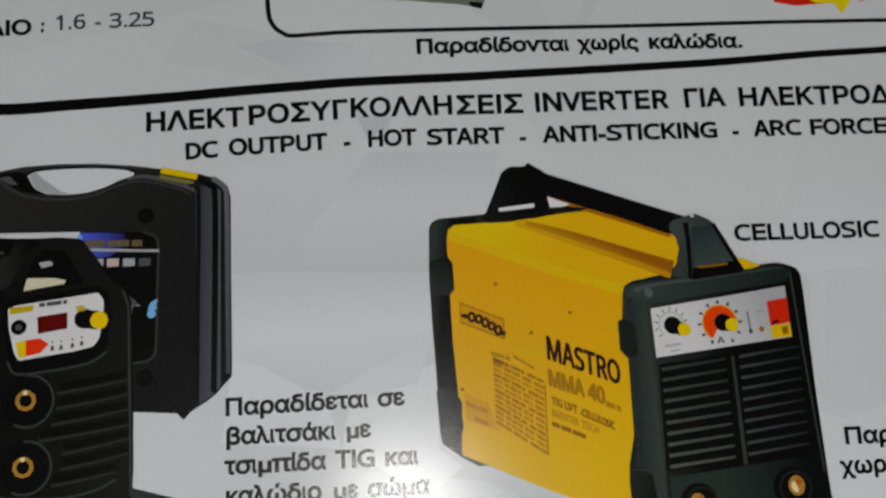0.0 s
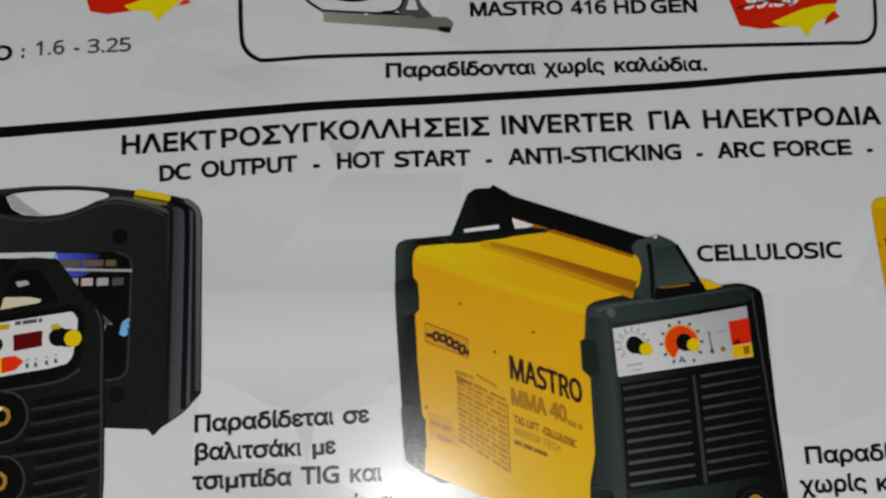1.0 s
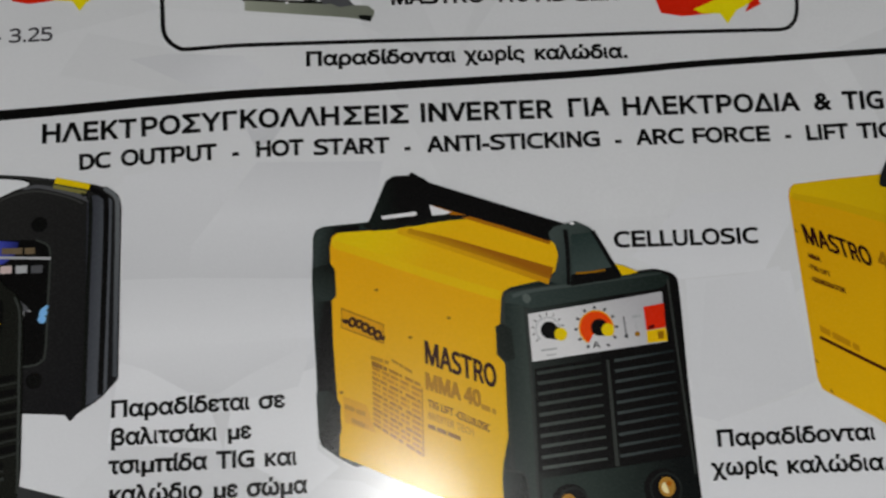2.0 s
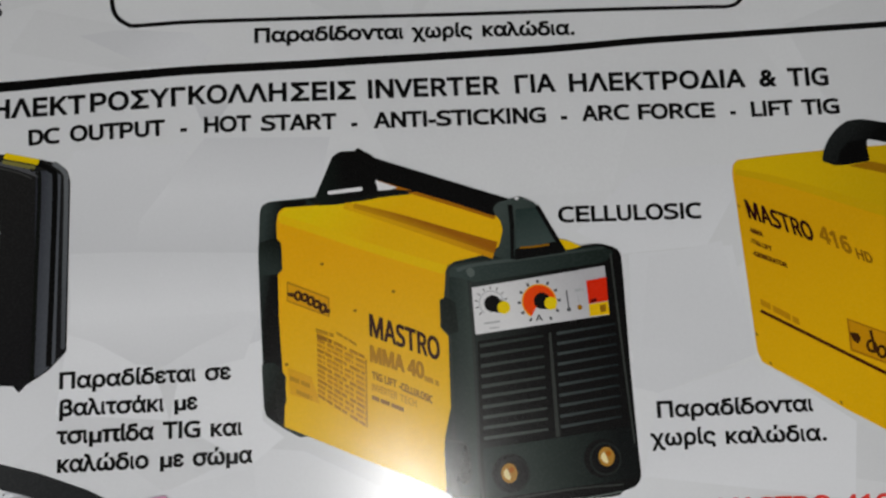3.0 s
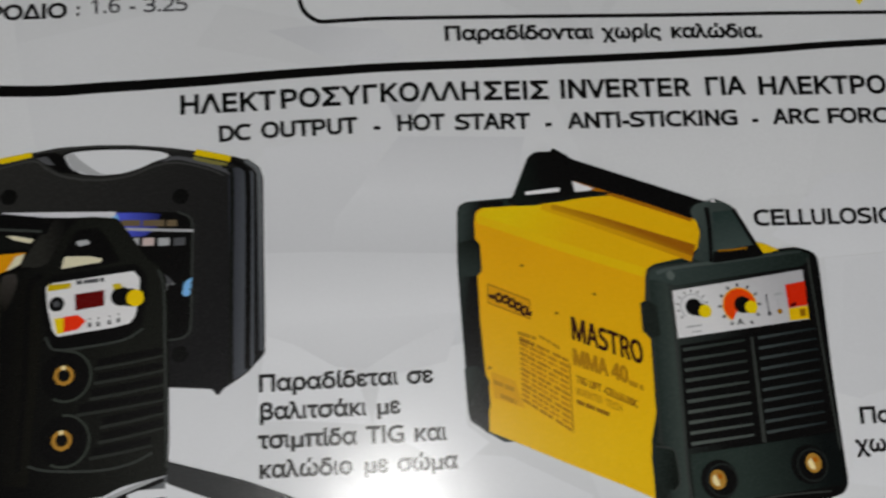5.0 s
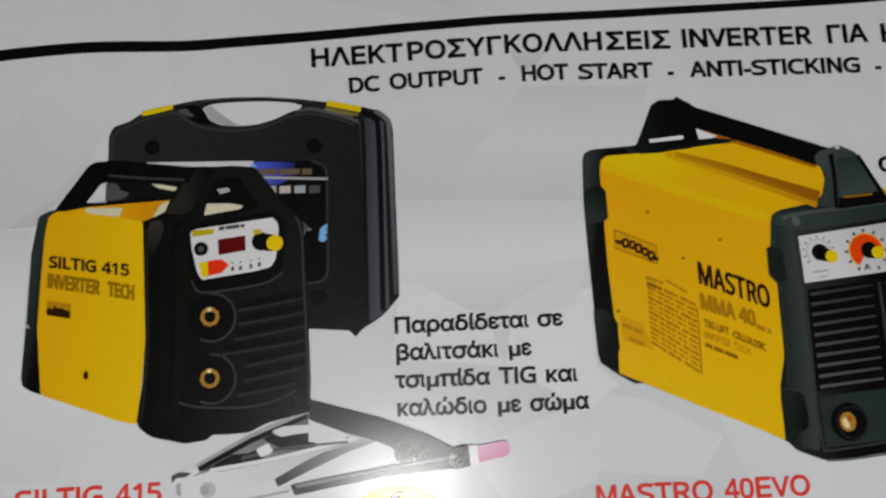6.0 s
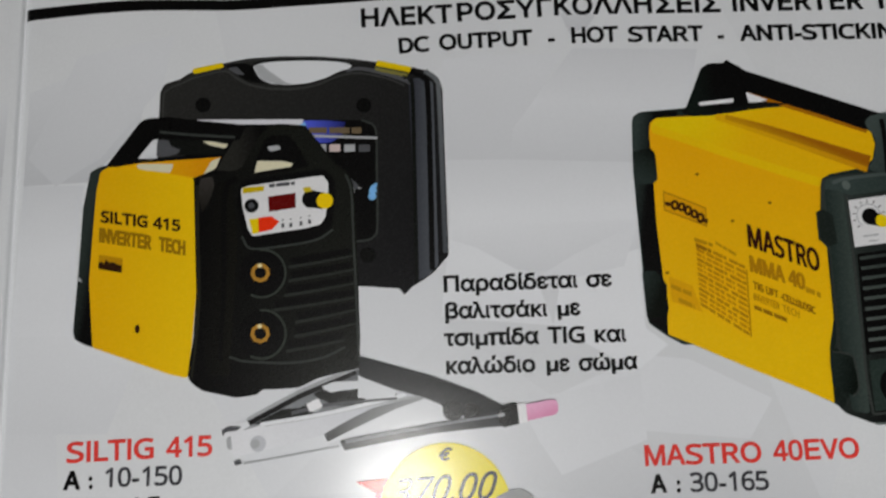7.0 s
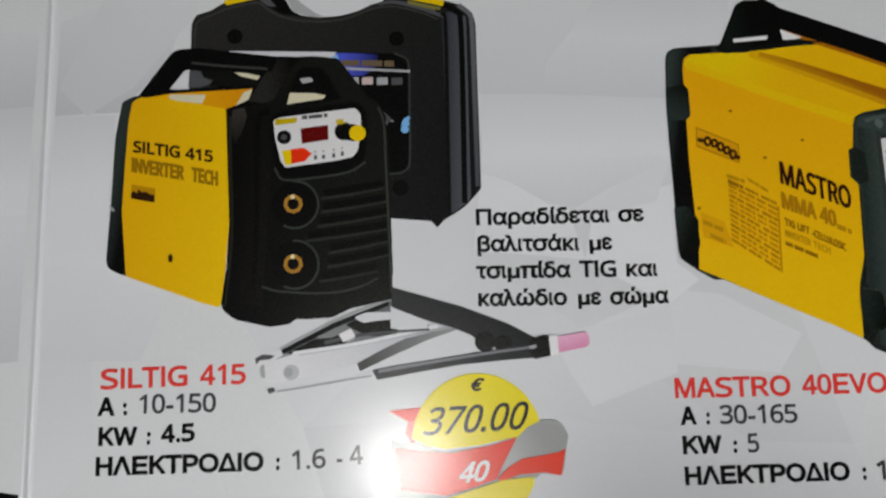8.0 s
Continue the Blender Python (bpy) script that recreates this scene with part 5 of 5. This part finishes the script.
shape("panel_red_mark", [(121.08, 26.4), (121.91, 26.66), (122.01, 26.18), (121.04, 25.94)], MAROON, 18, large, 0.1)
shape("panel_yellow_mark", [(122.27, 25.61), (123.15, 25.71), (123.12, 24.69), (122.32, 24.59)], DARK_YELLOW, 18, large, 0.1)
stroke("panel_line", [(117.84, 27.96), (117.91, 26.31), (117.97, 25.37)], 0.2, METAL_DARK, 18, large)
disc("panel_dot", [(117.96, 25.29)][0], 0.3, METAL_DARK, 18, large)
disc("panel_light", [(119.49, 25.5)][0], 0.36, DARK_YELLOW, 18, large)
stroke("panel_line", [(119.36, 27.31), (119.46, 26.04)], 0.1, METAL, 18, large, smooth=False)
bars("panel_writing", [(*[(119, 27.65), (120.27, 27.72)], 0.4), (*[(106.11, 24.03), (108.23, 24.19)], 0.25), (*[(106.83, 23.36), (108.08, 23.43)], 0.2)], METAL, 18, large)
shape("grille_field", [(105, 21.81), (115.03, 22.63), (114.63, 9.04), (104.36, 8.37)], print_material("grille_ink", tone(15, 17, 15)), 15, large, 0.2)
shape("grille_field", [(115.67, 22.73), (124.73, 23.49), (124.26, 9.63), (115.08, 9.01)], print_material("grille_ink", tone(13, 15, 17)), 15, large, 0.2)
L0, L1, L2, L3 = [(105.26, 21.18), (114.02, 21.93), (104.86, 8.92), (113.6, 9.49)]
for k in range(10):
    t = k / 9
    a0 = (L0[0] + (L2[0] - L0[0]) * t, L0[1] + (L2[1] - L0[1]) * t)
    a1 = (L1[0] + (L3[0] - L1[0]) * t, L1[1] + (L3[1] - L1[1]) * t)
    stroke("grille_slat", [a0, a1], 0.46, print_material("slat_ink", tone(44, 49, 47), tone(76, 82, 79), *[(113.81, 21.33), (105.1, 9.93)]), 16, large, 0.3, smooth=False)
L0, L1, L2, L3 = [(115.92, 22.1), (124.19, 22.9), (115.3, 9.66), (123.73, 10.42)]
for k in range(10):
    t = k / 9
    a0 = (L0[0] + (L2[0] - L0[0]) * t, L0[1] + (L2[1] - L0[1]) * t)
    a1 = (L1[0] + (L3[0] - L1[0]) * t, L1[1] + (L3[1] - L1[1]) * t)
    stroke("grille_slat", [a0, a1], 0.4, print_material("dim_slat_ink", tone(62, 68, 68), tone(38, 43, 44), *[(115.61, 15.85), (123.42, 16.03)]), 16, large, 0.25, smooth=False)
stroke("grille_post", [(115, 22.32), (114.92, 15.91), (114.8, 8.44)], 0.36, FIN, 17, large, 0.55)
shape("socket_panel", [(104.6, 7.62), (114.86, 8.29), (125.44, 9.1), (125.11, 2.33), (114.96, 1.7), (104.51, 1.11)], print_material("socket_panel_ink", tone(44, 52, 49), tone(26, 29, 29), *[(111.49, 5.03), (123.02, 5.58)]), 15, large, 0.3)
for (x, y), (gx, gy) in zip([(108.09, 4.21), (120.52, 5.19)], [(107.86, 4.23), (121.08, 5.36)]):
    disc("socket_disc", (x, y), 2.5, print_material("large_socket_ink", tone(18, 19, 19)), 16, large)
    ring("socket_edge", (x + 0.4, y - 0.1), 2.15, 0.25, print_material("large_socket_edge_ink", tone(38, 41, 40)), 17, large)
    disc("socket_brass", (gx, gy), 1.08, GOLD, 18, large, 1.25, label="brass socket")
    shape("socket_glint", [(gx - 0.85, gy + 0.1), (gx - 0.3, gy + 0.75), (gx + 0.1, gy - 0.2), (gx + 0.2, gy - 0.9), (gx - 0.5, gy - 0.7)], PALE_GOLD, 19, large, 0.3)
    disc("socket_shade", (gx + 0.3, gy + 0.4), 0.35, print_material("brass_shade_ink", tone(150, 86, 24)), 20, large)
for c in [(84.44, 33.8), (93.97, 29.37), (88.61, 27.12), (79.08, 20.52)]:
    disc("side_screw", c, 0.26, DARK_YELLOW, 9, large, 0.2)
shape("badge_frame", [(79.53, 31.76), (85.21, 29.13), (85.07, 26.45), (79.42, 28.99)], print_material("badge_rim_ink", tone(160, 112, 4)), 8, large, 0.05)
shape("badge_field", [(79.67, 31.44), (85.05, 28.98), (84.94, 26.76), (79.58, 29.13)], print_material("badge_field_ink", tone(194, 140, 2)), 9, large, 0.05)
badge = [(79.99, 29.87), (80.97, 29.65), (81.87, 29.36), (82.68, 28.84), (83.49, 28.32), (84.3, 27.73), (84.81, 27.31)]
BADGE_INK = print_material("badge_dark_ink", tone(62, 40, 4))
for k, (x, y) in enumerate(badge):
    if k in (0, 6):
        shape("badge_mark", [(x - 0.5, y + 0.35), (x + 0.5, y + 0.2), (x + 0.35, y - 0.4), (x - 0.3, y - 0.2)], BADGE_INK, 10, large, 0.15)
    else:
        ring("badge_mark", (x, y), 0.58, 0.40, BADGE_INK, 10, large, 0.64 + 0.08 * (k % 2))
words("machine_lettering", [("MASTRO", *[(90.4, 23.55), (99.75, 19.53)])], 3.0, print_material("large_letter_ink", tone(52, 32, 6)), 10, large, 0.036, up=(0.02, 1.0), own=True)
words("machine_lettering", [("MMA 40", *[(90.27, 20.15), (97.45, 17.21)])], 2.2, print_material("large_outline_ink", tone(156, 112, 6)), 10, large, 0.06, up=(0.02, 1.0), own=True)
words("machine_lettering", [("TIG LIFT", *[(90.42, 17.84), (93.68, 16.35)]), ("-CELLULOSIC", *[(93.97, 16.19), (98.36, 13.96)])], 1.0, DARK_YELLOW, 10, large, 0.05, up=(0.02, 1.0), own=True)
words("machine_lettering", [("INVERTER", *[(90.33, 16.3), (93.65, 14.81)]), ("TECH", *[(94.01, 14.64), (96.17, 13.6)])], 0.95, FAINT_YELLOW, 10, large, 0.03, up=(0.02, 1.0), own=True)
bars("machine_writing", [(*[(90.26, 15.13), (94.43, 13.15)], 0.55)], DARK_YELLOW, 10, large)
bars("machine_writing", [(*[(97.44, 17.06), (99.35, 16.17)], 0.7), (*[(83.17, 24.6), (85.54, 23.67)], 0.5), (*[(85.94, 24.09), (88.65, 22.23)], 0.4)], FAINT_YELLOW, 10, large)
# rating plate: close rows of tiny writing in columns
TL, TR, LL, LR = [Vector(p) for p in [(83.32, 23.98), (89.76, 20.41), (83.08, 16.02), (89.38, 11.49)]]
for k in range(13):
    v = k / 12
    p, q = TL.lerp(LL, v), TR.lerp(LR, v)
    cuts = ((0.0, 0.16), (0.2, 0.52), (0.56, 0.74), (0.79, 1.0)) if k % 3 else ((0.0, 0.3), (0.34, 0.6), (0.66, 0.97))
    bars("rating_writing", [(p.lerp(q, c0), p.lerp(q, c1), 0.42) for c0, c1 in cuts],
         print_material("rating_ink", tone(158 + 8 * (k % 3), 112 + 6 * (k % 3), 6)), 11, large)
stroke("rating_edge", [TR, TR.lerp(LR, 0.5), LR], 0.22, FAINT_YELLOW, 11, large, smooth=False)
bars("rating_writing", [(*[(83.28, 23.76), (85.2, 22.86)], 0.5)], DARK_YELLOW, 12, large)
shape("side_plate", [(79.21, 20.06), (82.29, 18.64), (83.32, 15), (79.37, 16.63)], print_material("side_plate_ink", tone(196, 145, 4)), 9, large, 0.1)
bars("side_plate_writing", [(*[(79.44, 18.41), (82.07, 17.17)], 0.6), (*[(80.26, 16.57), (82.3, 15.52)], 0.6)], FAINT_YELLOW, 10, large)

# ---- printed picture: third yellow welder ----
third = shape("third_welder_picture", [(143.54, 43.26), (143.78, 44.42), (144.55, 45.13), (150.81, 45.52), (157.62, 45.79), (166.87, 46.01), (178.29, 46.12), (188.17, 39.01), (183.62, 13.13), (176.81, -3.93), (168.77, 0.45), (159.95, 6.04), (154.99, 9.08), (150.66, 12.16), (144.21, 16.26), (143.72, 17.85), (143.69, 27.86), (143.6, 35.96)], print_material("third_yellow_ink", tone(194, 146, 0), tone(202, 156, 0), *[(144.89, 33.43), (150.95, 13.99)]), 4, catalogue, 0.3, "picture of a yellow box-shaped welding machine")
shape("yellow_top", [(143.73, 43.42), (143.95, 44.41), (144.7, 45.04), (157.61, 45.71), (166.86, 45.93), (178.26, 45.95), (187.14, 38.22), (175.8, 33.06), (165.24, 36.57), (155.81, 39.66), (147.83, 42.33)], print_material("third_top_ink", tone(196, 163, 0), tone(182, 149, 0), *[(146.41, 44.09), (164.11, 43.87)]), 5, third, 0.3)
stroke("top_ridge", [(144.06, 43.39), (150.24, 41.68), (157.39, 39.06), (165.15, 36.07), (175.61, 32.08)], 0.9, print_material("third_ridge_ink", tone(184, 148, 8)), 6, third, 1.6)
shape("handle_shadow", [(160.6, 43.24), (164.08, 43.7), (172.22, 41.34), (171.97, 40.01), (165.48, 41.92)], print_material("third_shadow_ink", tone(138, 98, 2)), 6, third, 0.3)
shape("handle", [(156.85, 44.14), (157.23, 45.47), (158.4, 47.45), (159.83, 48.91), (161.53, 49.94), (163.45, 50.09), (165.53, 49.71), (170.09, 48.67), (176.72, 46.99), (179.58, 43.8), (178.93, 40.43), (176.37, 40.58), (176.12, 43.84), (169.58, 45.77), (166.93, 46.35), (163.96, 47.04), (163.81, 45.6), (163.92, 43.71), (160.63, 43.4), (158.76, 43.35)], print_material("third_handle_ink", tone(38, 40, 40), tone(20, 21, 18), *[(160.66, 48.78), (163.55, 45.61)]), 8, third, 0.4, "black carrying handle")
shape("handle_inner", [(159.12, 43.49), (159.78, 45.49), (161.18, 46.78), (163.87, 46.96), (163.81, 45.6), (163.83, 43.72), (160.63, 43.4)], print_material("handle_inner_ink", tone(18, 18, 10)), 9, third, 0.3)
words("machine_lettering", [("MASTRO", *[(145.09, 36.53), (154.16, 32.41)])], 2.8, print_material("third_letter_ink", tone(46, 24, 4)), 7, third, 0.038, up=(-0.16, 1.0), own=True)
words("machine_lettering", [("416", *[(155.01, 32.52), (159.29, 30.2)])], 2.6, print_material("third_faint_ink", tone(140, 98, 6)), 7, third, 0.05, up=(-0.16, 1.0), own=True)
words("machine_lettering", [("HD", *[(159.87, 29.67), (162.04, 28.72)])], 1.6, print_material("third_brown_ink", tone(112, 74, 6)), 7, third, 0.038, up=(-0.16, 1.0), own=True)
THIRD_LINE = print_material("third_line_ink", tone(82, 48, 4))
for body, ends in (("-MMA", [(144.96, 34.49), (146.82, 33.63)]), ("-TIG LIFT", [(144.91, 32.94), (147.82, 31.45)]), ("-GENERATOR", [(144.98, 31.15), (149.67, 28.98)])):
    words("machine_lettering", [(body, *ends)], 0.78, THIRD_LINE, 7, third, 0.07, up=(-0.16, 1.0))
bars("machine_writing", [(*[(145.11, 24.1), (150.16, 20.9)], 0.9)], print_material("third_pale_ink", tone(168, 120, 4)), 7, third)
stroke("side_stripe", [(144.91, 23.32), (152.51, 18.77), (161.25, 13.53), (170.97, 7.71)], 0.42, print_material("stripe_ink", tone(64, 30, 4)), 7, third, 0.5, smooth=False)
shape("badge_frame", [(156.94, 21.45), (167.71, 16.65), (167.67, 11.97), (156.78, 16.97)], print_material("third_badge_rim_ink", tone(150, 100, 4)), 6, third, 0.05)
shape("badge_field", [(157.13, 21.12), (167.44, 16.51), (167.49, 12.29), (157.06, 17.19)], print_material("third_badge_ink", tone(180, 128, 0)), 7, third, 0.05)
for k, (x, y) in enumerate([(157.27, 18.98), (159.79, 17.38), (161.11, 16.5), (162.62, 15.77), (164.13, 15.03)]):
    if k == 0:
        shape("badge_mark", [(x - 0.3, y + 0.5), (x + 0.9, y + 0.3), (x + 1.2, y - 0.5), (x + 0.7, y - 1.2), (x, y - 0.6)], BADGE_INK, 9, third, 0.2)
    else:
        ring("badge_mark", (x, y), 0.78, 0.42, BADGE_INK, 9, third, 0.95)
stroke("badge_mark", [(159.99, 19.57), (160.19, 16.41)], 0.42, BADGE_INK, 9, third, smooth=False)
for c in [(143.77, 38.34), (143.88, 20.09), (145.29, 15.95), (154.33, 9.97)]:
    shape("side_rivet", [(c[0] - 0.2, c[1] + 0.3), (c[0] + 0.1, c[1] + 0.2), (c[0] + 0.3, c[1] - 0.3), (c[0], c[1] - 0.1)], print_material("rivet_brown_ink", tone(96, 72, 40)), 7, third, 0.1)

# ---- printed picture: cable and holder in the framed box ----
holder = shape("holder_picture", [(67.75, 77.42), (72.92, 76.84), (81.85, 75.93), (83.46, 75.51), (85.5, 75.34), (86.35, 74.5), (86.21, 73.81), (85.74, 72.95), (82.52, 73.62), (76.05, 74.43), (67.68, 75.49)], print_material("holder_ink", tone(132, 136, 124), tone(104, 108, 98), *[(68, 75.48), (81.02, 75.79)]), 5, catalogue, 0.2, "picture of grey holder and coiled black cable")
stroke("holder_edge", [(67.91, 77.23), (72.91, 76.67), (78.59, 76.16), (81.7, 76.12)], 0.35, SHADE, 7, holder)
ring("cable_coil", [(72.46, 84.36)][0], 7.0, 1.6, SHADE, 6, holder, 6.0, label="coiled black cable")
ring("cable_coil", [(72.48, 84.72)][0], 5.2, 1.2, print_material("cable_ink", tone(48, 54, 48)), 6, holder, 4.4)
stroke("cable", [(64.02, 81.82), (65.08, 79.47), (66.33, 78.18), (67.82, 77.06)], 0.4, SHADE, 6, holder)
shape("holder_jaw", [(78.45, 76.61), (79.6, 79.4), (81.24, 79.33), (81.94, 77.35), (83.46, 75.51), (81.39, 75.25), (79.81, 76.02), (79.21, 75.69)], METAL_DARK, 8, holder, 0.2)
shape("holder_gap", [(79.6, 76.74), (80.2, 78.49), (81.01, 78.27), (81.4, 76.66)], FACETS[2], 9, holder, 0.15)
stroke("holder_wire", [(76.16, 76.53), (77.96, 76.63), (79.08, 77.64), (79.44, 79.41)], 0.35, SHADE, 9, holder)
shape("holder_tip", [(84.01, 73.9), (85.96, 73.73), (85.73, 72.78), (84.12, 73.2)], SHADE, 9, holder, 0.15)
shape("holder_glint", [(73.55, 76.47), (74.04, 76.53), (74.03, 76.18), (73.54, 76.2)], WHITE, 9, holder, 0.1)
